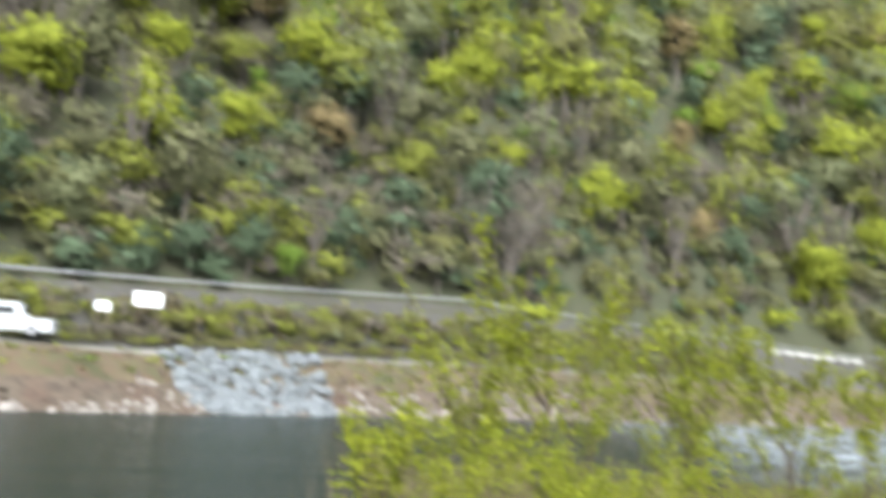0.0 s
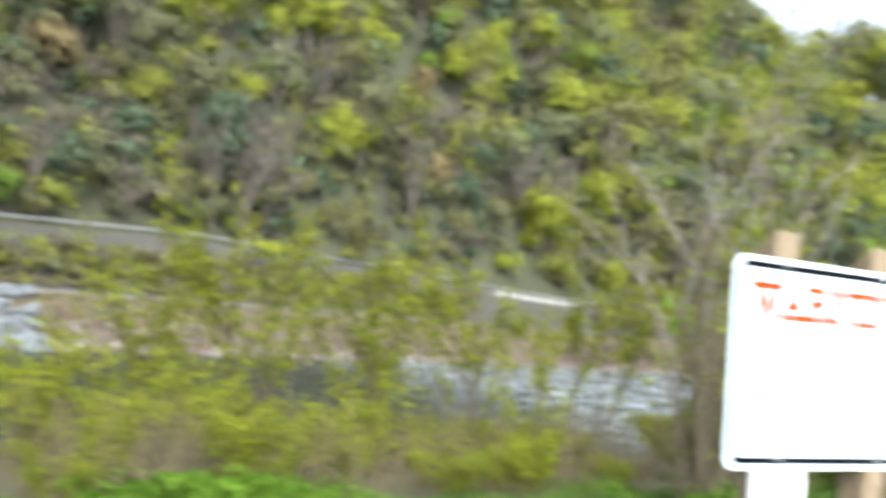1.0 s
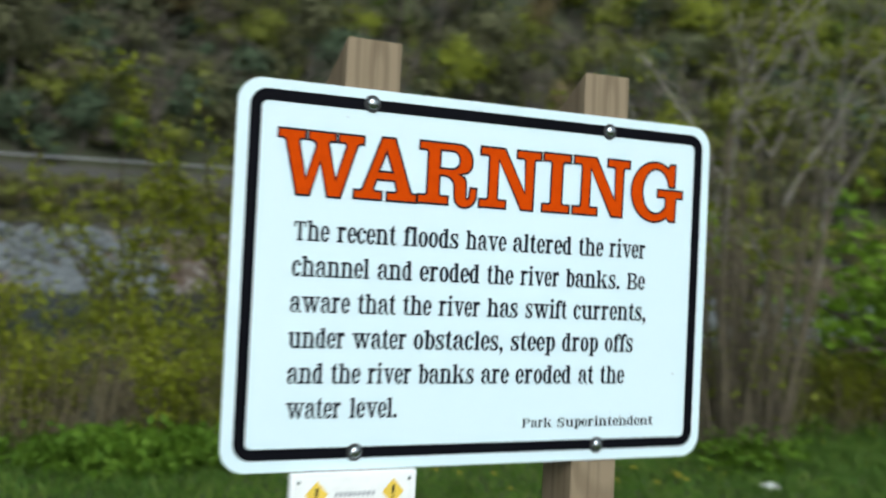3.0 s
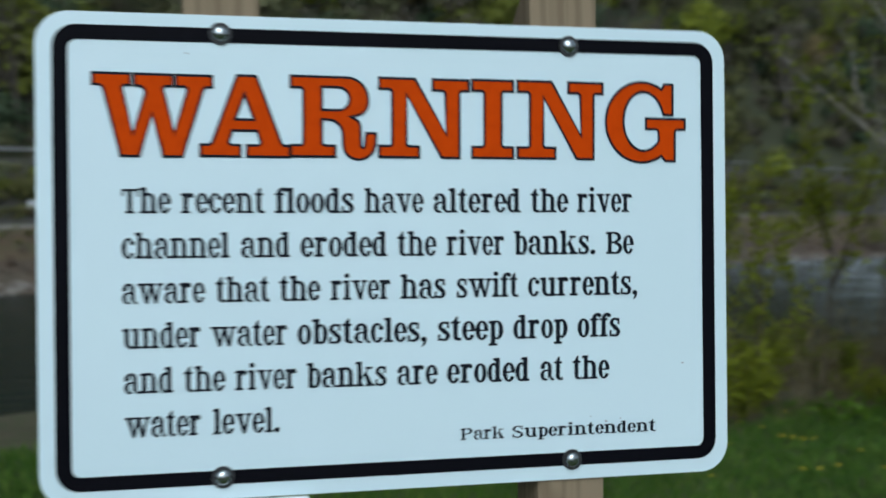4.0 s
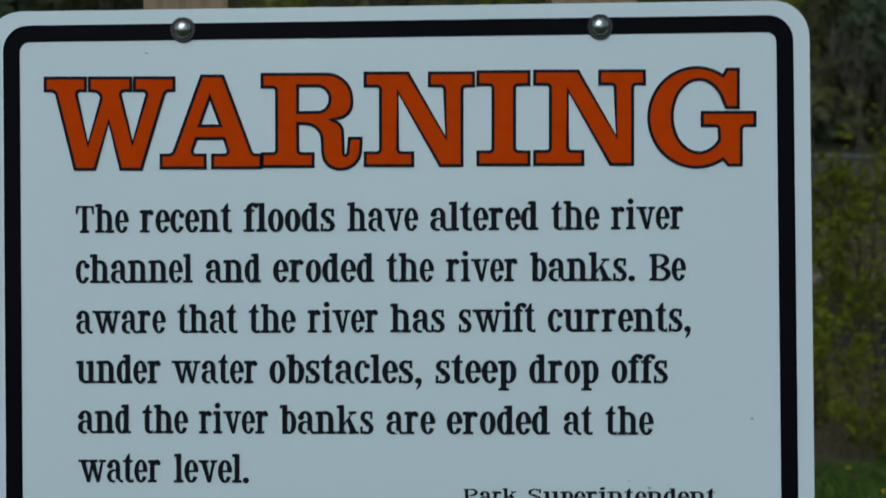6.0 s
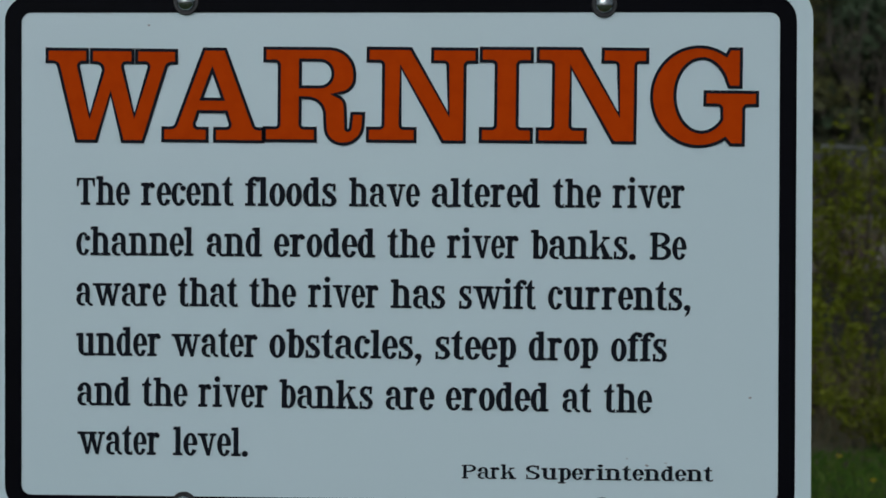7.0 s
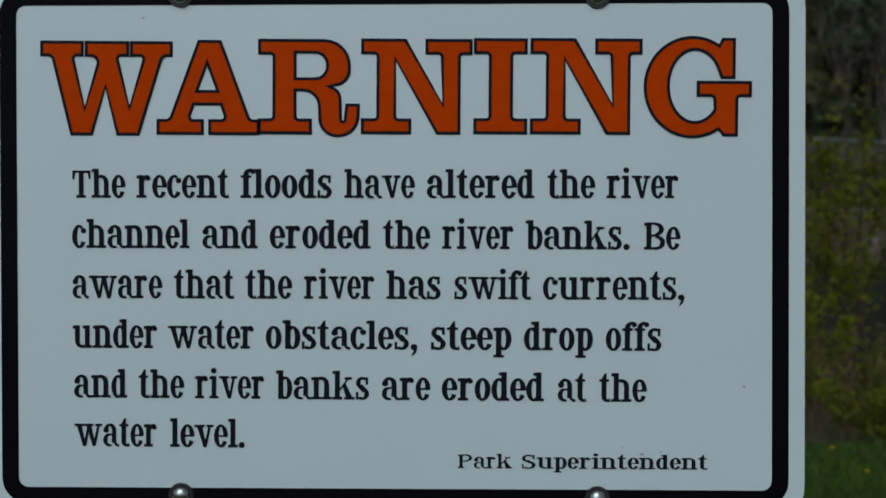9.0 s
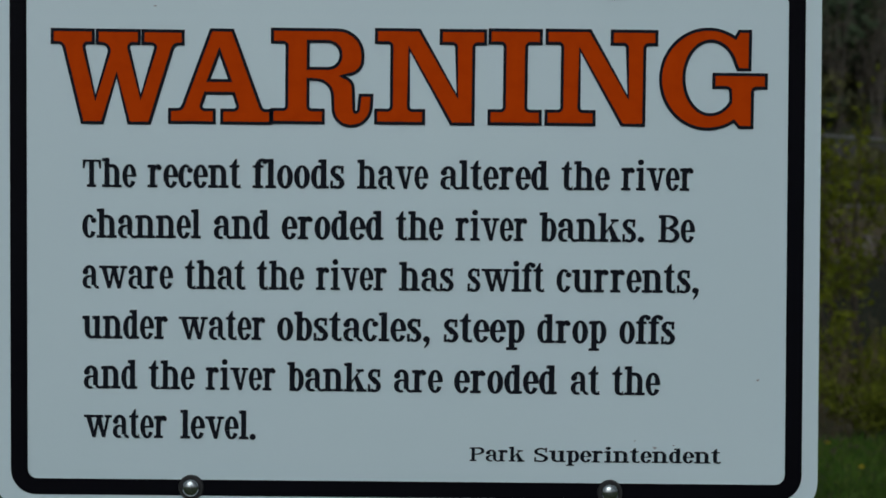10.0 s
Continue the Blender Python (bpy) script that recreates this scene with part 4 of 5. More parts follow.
# vehicles and boards on the far parking strip
def car(name, label, paint, length, height):
    """A parked car, its length along x, wheels on z = 0."""
    root = tagged(new(name), label, "car", "parked cars")
    L, H = length, height
    bm = bmesh.new()
    vs = box(bm, (-L / 2, -0.88, 0.32), (L / 2, 0.88, 0.55 * H), 0.12, 3)
    part("body", bm, paint, root, smooth=False)
    bm = bmesh.new()
    box(bm, (-L * 0.40, -0.80, 0.53 * H), (L * 0.24, 0.80, H), 0.16, 3)
    for v in bm.verts:
        if v.co.z > 0.7 * H:
            v.co.x = v.co.x * 0.82 - 0.1
            v.co.y *= 0.86
    part("cabin", bm, paint, root)
    for x0, x1 in ((-0.34, -0.12), (-0.10, 0.14)):
        for sgn in (-1, 1):
            bm = bmesh.new()
            box(bm, (x0 * L * 0.95, 0.72 if sgn > 0 else -0.79, 0.60 * H), (x1 * L * 0.95, 0.79 if sgn > 0 else -0.72, 0.86 * H), 0.02, 1)
            part("window", bm, M_GLASS, root, "dark tinted window")
    bm = bmesh.new()
    box(bm, (L * 0.185, -0.62, 0.60 * H), (L * 0.222, 0.62, 0.84 * H), 0.015, 1)
    part("windscreen", bm, M_GLASS, root)
    for x in (-0.30, 0.31):
        for y in (-0.80, 0.80):
            bm = bmesh.new()
            bmesh.ops.create_cone(bm, cap_ends=True, segments=20, radius1=0.34, radius2=0.34, depth=0.22, matrix=pose(x * L, y, 0.34, 90))
            w = part("wheel", bm, M_TYRE, root, "black tyre")
            bm = bmesh.new()
            bmesh.ops.create_cone(bm, cap_ends=True, segments=16, radius1=0.20, radius2=0.17, depth=0.25, matrix=pose(x * L, y, 0.34, 90))
            part("rim", bm, M_GALV, w)
    for y in (-0.62, 0.62):
        bm = bmesh.new()
        box(bm, (L / 2 - 0.06, y - 0.16, 0.36 * H), (L / 2 + 0.01, y + 0.16, 0.45 * H), 0.02, 1)
        part("headlight", bm, M_GLASS, root)
    return root


def stand(az, k):
    r = float(far_edge(az)) * k
    p = spot(az, r)
    return Vector(p)


c1 = car("parked_van", "long white van parked on the far gravel strip", M_CAR, 6.2, 2.05)
c1.matrix_world = Matrix.Translation(stand(-3.2, 1.155)) @ pose(0, 0, 0, 0, 0, -12)
c2 = car("parked_car", "pale silver car parked on the far gravel strip", M_CARGREY, 4.4, 1.55)
c2.matrix_world = Matrix.Translation(stand(-9.2, 1.16)) @ pose(0, 0, 0, 0, 0, 8)


def board(az, k, width, height, top, label):
    """A white board on two dark posts."""
    root = tagged(new("notice_board"), label, "notice board", "boards by the far road")
    bm = bmesh.new()
    box(bm, (-width / 2, -0.04, top - height), (width / 2, 0.03, top), 0.01, 1)
    part("panel", bm, M_BOARD, root)
    for x in (-width * 0.36, width * 0.36):
        bm = bmesh.new()
        box(bm, (x - 0.07, 0.032, -0.5), (x + 0.07, 0.17, top - 0.05), 0.01, 1)
        part("post", bm, M_POSTDARK, root)
    root.matrix_world = Matrix.Translation(stand(az, k)) @ pose(0, 0, 0, 0, 0, -az)
    return root


board(3.7, 1.19, 1.9, 0.95, 3.3, "large white board on two dark posts")
board(1.5, 1.19, 0.95, 0.6, 2.4, "small white board on two dark posts")

# ---------------------------------------------------------------- hillside forest
rng = np.random.default_rng(7)


def crown_points(rng, h, w, n, lobes, base=0.35):
    """Points, outward directions and the swell of the whole crown, for a lumpy crown of height h and width w on z = 0."""
    c = rng.normal(size=(lobes, 3))
    c /= np.linalg.norm(c, axis=1)[:, None]
    c *= rng.uniform(0.20, 0.56, (lobes, 1))
    size = np.array((w / 2, w / 2, h * (1 - base) / 2))
    mid = np.array((0, 0, h * (1 + base) / 2))
    c = c * size + mid
    rad = rng.uniform(0.19, 0.31, lobes) * w
    k = rng.integers(0, lobes, n)
    d = rng.normal(size=(n, 3))
    d /= np.linalg.norm(d, axis=1)[:, None]
    d[:, 2] = np.abs(d[:, 2]) * 0.9 - 0.35 * (rng.random(n) < 0.4)
    deep = np.where(np.arange(n) < n * 0.3, rng.uniform(0.2, 0.75, n), rng.uniform(0.78, 1.16, n))
    p = c[k] + d * (rad[k] * deep)[:, None]
    body = (p - mid) / size
    body /= np.linalg.norm(body, axis=1)[:, None] + 1e-9
    swell = 0.35 * d + 0.8 * body
    return p, d, swell / (np.linalg.norm(swell, axis=1)[:, None] + 1e-9)


# trees that stand out: bearing, distance, height, width, foliage
STANDOUT = [(-2.2, 111, 13, 11.3, 0), (3.6, 132, 9.8, 8.5, 0), (7.8, 141, 8.8, 7.6, 7), (8.6, 139, 5.1, 4.5, 2), (-0.2, 95, 7.4, 6.5, 6), (7.7, 123, 9, 7.8, 0),
            (12.4, 130, 10.3, 9, 5), (10.8, 105, 5.4, 4.7, 2), (17.4, 137, 9.2, 8, 7), (18.3, 163, 11.1, 9.7, 0), (20.3, 174, 11.9, 10.4, 0), (23.6, 188, 9.3, 8.1, 0),
            (22.5, 161, 7.4, 6.4, 0), (3.6, 96, 5.4, 4.5, 3), (5.8, 99, 6.2, 5.7, 3), (8.7, 103, 6.4, 5.4, 3)]
STANDOUT += [(29.4, 257, 13.7, 12, 7), (27.3, 167, 13.2, 11.5, 0), (35.1, 281, 13.9, 12.1, 0), (38.3, 226, 15.9, 13.8, 0), (32.7, 202, 10.4, 9, 5), (31.4, 224, 11, 9.5, 5),
             (38.8, 272, 15, 13, 6), (41.4, 262, 15.1, 13.1, 0), (42.3, 244, 10, 9.5, 0), (57.8, 339, 22, 20, 7), (31.7, 241, 8.9, 7.7, 2)]


def crowded(az, r):
    """Whether a tree at this place would hide one that stands out."""
    return any(abs(az - a) * r / 57.3 < 0.5 * w + 2.5 and -20 < r - d < 3 for a, d, _, w, _ in STANDOUT)


TR = len(FOREST)          # slot of the trunks


def grow(s, p, h, w, n, kind, lobes, base, leaf):
    """One tree: trunk, a crown of lumps with coarse sprays inside and fine ones outside."""
    pts, out, swell = crown_points(rng, h, w, n, lobes, base)
    m = int(n * 0.3)
    clumps(s, pts[:m] + p, out[:m], leaf * (0.8 if kind == 4 else 1.35), rng, kind, swell[:m])
    clumps(s, pts[m:] + p, out[m:], leaf * (0.6 if kind == 4 else 0.8), rng, kind, swell[m:])
    if kind == 4:
        for _ in range(7):
            a, rr = rng.uniform(0, 6.283), rng.uniform(0.15, 0.42) * w
            tip = np.array((rr * math.cos(a), rr * math.sin(a), h * rng.uniform(0.75, 1.0)))
            tube(s, np.array([p + (0, 0, h * 0.25), p + tip * (0.55, 0.55, 0.7), p + tip]), [0.012 * h, 0.008 * h, 0.004 * h], 3, TR)
    tube(s, np.array([p - (0, 0, 0.6), p + (rng.normal() * 0.03 * h, 0, h * 0.35), p + (rng.normal() * 0.05 * h, 0, h * 0.75)]), [0.020 * h, 0.014 * h, 0.006 * h], 4, TR)


def build_forest(count):
    s = Soup()
    for az, r, h, w, kind in STANDOUT:
        grow(s, spot(az, r), h * 1.1, w * 1.1, 1500 if w > 12 else 1000, kind, 11, 0.0, 0.075 * w)
    placed = 0
    while placed < count:
        az = rng.uniform(-8, 65) if rng.random() < 0.93 else rng.uniform(-27, -8)
        r0, rg = float(rail_line(az)[0]) + 7.0, float(ridge(az)[0])
        q = rng.random()
        r = r0 + (rg * 1.03 - r0) * q ** 1.05
        low = placed % 5 < 2
        if crowded(az, r) and not (low and rng.random() < 0.6):
            continue
        placed += 1
        size = 6.0 + r / 21.0
        # neighbours tend to be alike
        v = noise.noise(Vector((az * 0.35, r * 0.045, 1.7))) + rng.normal() * 0.26
        if v > 0.04:
            kind = rng.choice((0, 0, 7, 7, 2, 6, 0))
        elif v > -0.20:
            kind = rng.choice((1, 1, 7, 0, 6, 8, 4, 5, 7, 2, 0, 7))
        else:
            kind = rng.choice((8, 1, 3, 4, 4, 7))
        # distance haze put into colour: far trees are more often bluish or dusky
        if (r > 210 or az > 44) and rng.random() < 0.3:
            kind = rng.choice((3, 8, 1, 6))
        if q < 0.24 and rng.random() < 0.5:
            kind = rng.choice((4, 8, 3, 4))    # greyer, darker woods at the foot of the slope
        h = size * rng.uniform(0.95, 1.6)
        w = h * rng.uniform(0.5, 0.8)
        n = int(rng.uniform(540, 640) * (0.62 if r > 185 else 1.0)) // (3 if kind == 4 else 1)
        if low:
            # lower dusky growth that fills the gaps
            kind = rng.choice((8, 4, 1, 8, 4, 7, 3, 8))
            h, w, n = size * rng.uniform(0.35, 0.65), size * rng.uniform(0.5, 0.8), 190
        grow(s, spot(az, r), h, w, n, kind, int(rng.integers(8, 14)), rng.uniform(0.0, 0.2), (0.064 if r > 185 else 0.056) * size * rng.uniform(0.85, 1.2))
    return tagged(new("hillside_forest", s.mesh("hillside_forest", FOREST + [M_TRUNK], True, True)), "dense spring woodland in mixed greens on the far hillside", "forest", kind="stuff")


build_forest(2380)


def build_brush(name, label, az0, az1, lo, hi, count, mats, pick, size, seed, wide=1.0):
    """Low growth on a strip of the far side, lo and hi in shares of the waterline's distance."""
    g = np.random.default_rng(seed)
    s = Soup()
    for _ in range(count):
        az = az0 + (az1 - az0) * g.random() ** 0.65
        share = g.uniform(lo, hi)
        if 35.4 < az < 41.6 and 1.10 < share < 1.36:
            continue                       # open ground before the pale barrier
        r = float(far_edge(az)) * share
        p = spot(az, r)
        h = g.uniform(*size) * (0.7 + r / 250)
        n = int(g.uniform(65, 110) * (1.5 if h > 2.4 else 1.0))
        slot = int(g.choice(len(mats), p=pick))
        pts, out, swell = crown_points(g, h, h * g.uniform(0.8, 1.5) * wide, n, 6, 0.0)
        m = int(n * 0.3)
        fine = (0.7 if h > 2.4 else 1.0) * h * wide ** 0.5
        clumps(s, pts[:m] + p, out[:m], 0.26 * fine, g, slot, swell[:m])
        clumps(s, pts[m:] + p, out[m:], 0.14 * fine, g, slot, swell[m:])
    return tagged(new(name, s.mesh(name, mats, True, True)), label, "brush", kind="stuff")


build_brush("embankment_brush", "scrub of mixed green and brown on the far embankment", -30, 47, 1.195, 1.262, 1000, [FOREST[7], FOREST[1], FOREST[4], FOREST[6], L_DRY], [0.22, 0.38, 0.12, 0.12, 0.16], (0.6, 2.2), 31)
build_brush("verge_scrub", "low olive and straw-coloured scrub along the far verge", -14, 34, 1.135, 1.20, 620, [FOREST[1], FOREST[7], L_DRY, FOREST[8]], [0.40, 0.18, 0.24, 0.18], (0.25, 0.75), 37, 1.9)
build_brush("bare_scrub", "bare grey-brown scrub beside the far boards", -0.4, 5.6, 1.15, 1.18, 16, [FOREST[4]], [1.0], (0.9, 1.7), 38)
build_brush("understory", "thicket of young growth at the foot of the far woods", -14, 62, 1.41, 1.8, 1300, [FOREST[1], FOREST[3], FOREST[8], FOREST[7], FOREST[4]], [0.14, 0.28, 0.30, 0.08, 0.20], (1.8, 4.4), 34)
build_brush("slope_thicket", "olive and grey undergrowth between the trees of the far slope", -10, 62, 1.45, 3.1, 1050, [FOREST[1], FOREST[8], FOREST[7], FOREST[3]], [0.40, 0.24, 0.28, 0.08], (1.6, 3.4), 36)
build_brush("far_thicket", "olive thicket along the bend of the far bank", 33, 62, 1.01, 1.28, 420, [FOREST[1], FOREST[0], FOREST[4], FOREST[2]], [0.45, 0.2, 0.2, 0.15], (1.6, 3.6), 35)
build_brush("bank_scrub", "low dry scrub on the far river bank", -30, 46, 1.050, 1.085, 520, [FOREST[1], FOREST[0], FOREST[2], L_DRY], [0.42, 0.16, 0.14, 0.28], (0.12, 0.38), 32, 2.2)
build_brush("road_edge_trees", "young yellow-green trees beside the far road", 21, 62, 1.22, 1.40, 90, [FOREST[0], FOREST[7], FOREST[1]], [0.3, 0.35, 0.35], (2.0, 5.5), 33)


# ---------------------------------------------------------------- near bank
def shrub_meshes(seed, height, spread, stems, leaf_n, leaf_size, bark, leaf, lean=0.35, twigs=5, dry=0, clothe=0.25, bunch=2.0):
    """Stems and leaves of one shrub or sapling standing on z = 0."""
    g = np.random.default_rng(seed)
    st, lf = Soup(), Soup()
    ends = []
    for k in range(stems):
        a = g.uniform(0, 6.283)
        b0 = np.array((math.cos(a), math.sin(a), 0)) * g.uniform(0, 0.22) * spread
        h = height * g.uniform(0.6, 1.0)
        out = np.array((math.cos(a), math.sin(a), 0)) * spread * g.uniform(0.1, 0.5)
        n = 7
        u = np.linspace(0, 1, n)[:, None]
        wob = np.cumsum(g.normal(size=(n, 3)) * 0.02 * h, axis=0) * np.array((1, 1, 0.2))
        pts = b0 + out * u ** (1 + lean) + np.array((0, 0, h)) * u + wob
        r0 = g.uniform(0.5, 1.0) * (0.006 + 0.0042 * height)
        tube(st, pts - np.array((0, 0, 0.08)) * (1 - u), r0 * (1 - 0.85 * u[:, 0]), 5, 0)
        ends += [pts[i] + (pts[i + 1] - pts[i]) * g.random() for i in range(int(n * clothe), n - 1) for _ in range(2)]
        for _ in range(twigs):
            i = g.integers(2, n - 1)
            d = g.normal(size=3) * np.array((1, 1, 0.35)) + np.array((0, 0, 0.55))
            d /= np.linalg.norm(d)
            L = h * g.uniform(0.12, 0.34)
            q = pts[i] + d * L * np.linspace(0, 1, 4)[:, None] + np.cumsum(g.normal(size=(4, 3)) * 0.02 * h, axis=0)
            tube(st, q, r0 * 0.4 * np.linspace(1, 0.3, 4), 4, 0)
            ends += [q[1] + (q[3] - q[1]) * g.random() for _ in range(4)]
    for _ in range(dry):
        a, rr = g.uniform(0, 6.283), g.uniform(0, 0.6) * spread
        q0 = np.array((rr * math.cos(a), rr * math.sin(a), -0.05))
        q1 = q0 + np.array((g.normal() * 0.15, g.normal() * 0.15, height * g.uniform(0.3, 0.75)))
        tube(st, np.array([q0, (q0 + q1) / 2 + g.normal(size=3) * 0.03, q1]), [0.005, 0.004, 0.002], 3, 1)
    ends = np.array(ends)
    wt_ = g.random(len(ends)) ** bunch
    k = g.choice(len(ends), leaf_n, p=wt_ / wt_.sum())
    leaves(lf, ends[k] + g.normal(size=(leaf_n, 3)) * leaf_size * 0.75, leaf_size, g, 0)
    return st.mesh("branchwork", [bark, M_STALK]), lf.mesh("foliage", [leaf])


def shrub(name, label, category, group, meshes):
    root = tagged(new(name), label, category, group)
    part("branchwork", meshes[0], None, root)
    part("foliage", meshes[1], None, root)
    return root


def plant(root, x, y, turn, scale, first):
    m = Matrix.Translation((x, y, ground_at(x, y))) @ pose(0, 0, 0, 0, 0, turn) @ Matrix.Scale(scale, 4)
    if first:
        root.matrix_basis = m
        return root
    s0 = root.scale.copy()
    return copy_thing(root, m @ Matrix.Diagonal((1 / s0.x, 1 / s0.y, 1 / s0.z, 1)))


BRUSH = [shrub("shrub", "bushy shrub with fresh yellow-green leaves and dry stalks", "shrub", "shrubs along the near bank",
               shrub_meshes(100 + i, (1.15, 0.9, 1.35, 1.05, 1.2)[i], (1.6, 1.8, 1.3, 1.5, 1.2)[i], (12, 13, 10, 11, 9)[i], (1500, 1600, 1300, 1500, 1200)[i], 0.080, M_BARK,
                            (L_YELLOW, L_OLIVE, L_YELLOW, L_OLIVE, L_YELLOW)[i], (0.9, 0.3, 1.1, 0.7, 0.5)[i], 6, 55, 0.2)) for i in range(5)]
prng = random.Random(4)
first = [True] * 5
for i in range(46):
    back = i % 2
    x = -0.3 + 0.275 * i + prng.uniform(-0.3, 0.3)
    y = (7.7 if back else 6.6) + prng.uniform(-0.2, 0.7) - (0.2 if x > 6 else 0)
    k = prng.randrange(5)
    if 6.0 < x < 7.1 or x > 10.3:
        continue
    plant(BRUSH[k], x, y, prng.uniform(0, 360), prng.uniform(0.68, 1.06) * (1.0 if back else 0.66) * (0.7 if 4.6 < x < 6.4 else 1.0), first[k])
    first[k] = False


def build_stalks(n):
    """Last year's dead weeds among the shrubs."""
    g = np.random.default_rng(58)
    st = Soup()
    for _ in range(n):
        x = g.uniform(-0.7, 12)
        y = 6.35 + 2.2 * g.random() + 0.2 * math.sin(x * 2.3)
        if noise.noise(Vector((x * 0.9, y, 3.0))) < g.uniform(-0.45, 0.15):
            continue
        q0 = np.array((x, y, ground_at(x, y) - 0.05))
        q1 = q0 + np.array((g.normal() * 0.16, g.normal() * 0.16, g.uniform(0.25, 0.95)))
        tube(st, np.array([q0, (q0 + q1) / 2 + g.normal(size=3) * 0.03, q1]), [0.0055, 0.0045, 0.002], 3, 0)
        m = int(g.integers(3, 9))
        leaves(st, q0 + (q1 - q0) * g.uniform(0.15, 1.0, (m, 1)) + g.normal(size=(m, 3)) * 0.03, 0.06, g, 1, 0.4)
    return tagged(new("dry_weeds", st.mesh("dry_weeds", [M_STALK, L_DRY])), "dead brown weed stalks among the bank shrubs", "weeds", kind="stuff")


build_stalks(1700)


def run(g, soup, p, d, length, r, n=7, wander=0.05, rise=0.02, slot=0):
    """A wandering tapered limb; its points and its last direction."""
    pts, q, w = [np.array(p, float)], np.array(p, float), np.array(d, float)
    for _ in range(n - 1):
        w = w + g.normal(size=3) * wander + np.array((0, 0, rise))
        w /= np.linalg.norm(w)
        q = q + w * length / (n - 1)
        pts.append(q.copy())
    tube(soup, pts, r * np.linspace(1, 0.35, n), 5, slot)
    return np.array(pts), w


def sapling(seed, height, forks, whips, leaf_n, leaf):
    """A dark stem that forks into upright whips, each closely clothed in patches of small leaves."""
    g = np.random.default_rng(seed)
    root = tagged(new("sapling"), "slender sapling with forked dark stem and leafy upright whips", "sapling", "saplings on the near bank")
    lf, cloth = Soup(), []
    for k in range(forks):
        a = g.uniform(0, 6.283)
        foot = np.array((math.cos(a) * 0.12, math.sin(a) * 0.12, -0.15))
        st = Soup()
        lower, w = run(g, st, foot, (math.cos(a) * 0.12, math.sin(a) * 0.12, 1), height * g.uniform(0.36, 0.48), 0.0078 * height, 6)
        part("stem", st.mesh("stem", [M_BARK], True), None, root)
        for j in range(whips):
            st = Soup()
            at = lower[-1] if j < 2 else lower[int(g.integers(2, 5))]
            b = g.uniform(0, 6.283)
            side = np.array((math.cos(b), math.sin(b), 0)) * g.uniform(0.28, 0.85)
            pts, _ = run(g, st, at, w + side, height * g.uniform(0.35, 0.6), 0.0032 * height, 8, 0.06, 0.035)
            for i in range(1, 7):
                cloth.append((pts[i], pts[i + 1], g.random() ** 1.6 + 0.05))
            for _ in range(2):
                i = int(g.integers(1, 6))
                b = g.uniform(0, 6.283)
                tw, _ = run(g, st, pts[i], (math.cos(b), math.sin(b), g.uniform(0.2, 1.2)), height * g.uniform(0.06, 0.17), 0.0012 * height, 4)
                cloth += [(tw[1], tw[3], g.random() ** 1.6 + 0.05)]
            part("branch", st.mesh("branch", [M_BARK], True), None, root)
    wts = np.array([c[2] for c in cloth])
    k = g.choice(len(cloth), leaf_n, p=wts / wts.sum())
    a0, a1 = np.array([c[0] for c in cloth]), np.array([c[1] for c in cloth])
    leaves(lf, a0[k] + (a1[k] - a0[k]) * g.random((leaf_n, 1)) + g.normal(size=(leaf_n, 3)) * 0.048, 0.072, g, 0)
    part("foliage", lf.mesh("foliage", [leaf]), None, root)
    return root


SAP = [sapling(200 + i, (3.6, 2.9, 4.1, 3.3)[i], (1, 2, 2, 1)[i], (5, 3, 4, 6)[i], (800, 700, 980, 840)[i], (L_YELLOW, L_OLIVE, L_YELLOW, L_YELLOW)[i]) for i in range(4)]
first = [True] * 4
for k, x, y, turn, size in ((0, 2.45, 10.2, 20, 1.3), (3, 2.85, 10.0, 140, 1.3), (2, 4.36, 9.2, 60, 1.05), (1, 3.3, 8.7, 250, 0.85), (1, 1.0, 9.0, 75, 0.85), (3, 4.75, 8.3, 130, 0.9),
                            (0, 5.2, 8.6, 280, 1.05), (2, 6.6, 8.6, 200, 0.95), (1, 2.0, 8.4, 310, 0.8), (3, 4.3, 6.9, 30, 0.75), (2, 1.55, 9.8, 100, 1.05), (1, 3.9, 9.6, 300, 1.2), (0, 5.7, 8.0, 40, 0.9),
                            (3, 0.75, 9.2, 200, 0.6)):
    plant(SAP[k], x, y, turn, size, first[k])
    first[k] = False


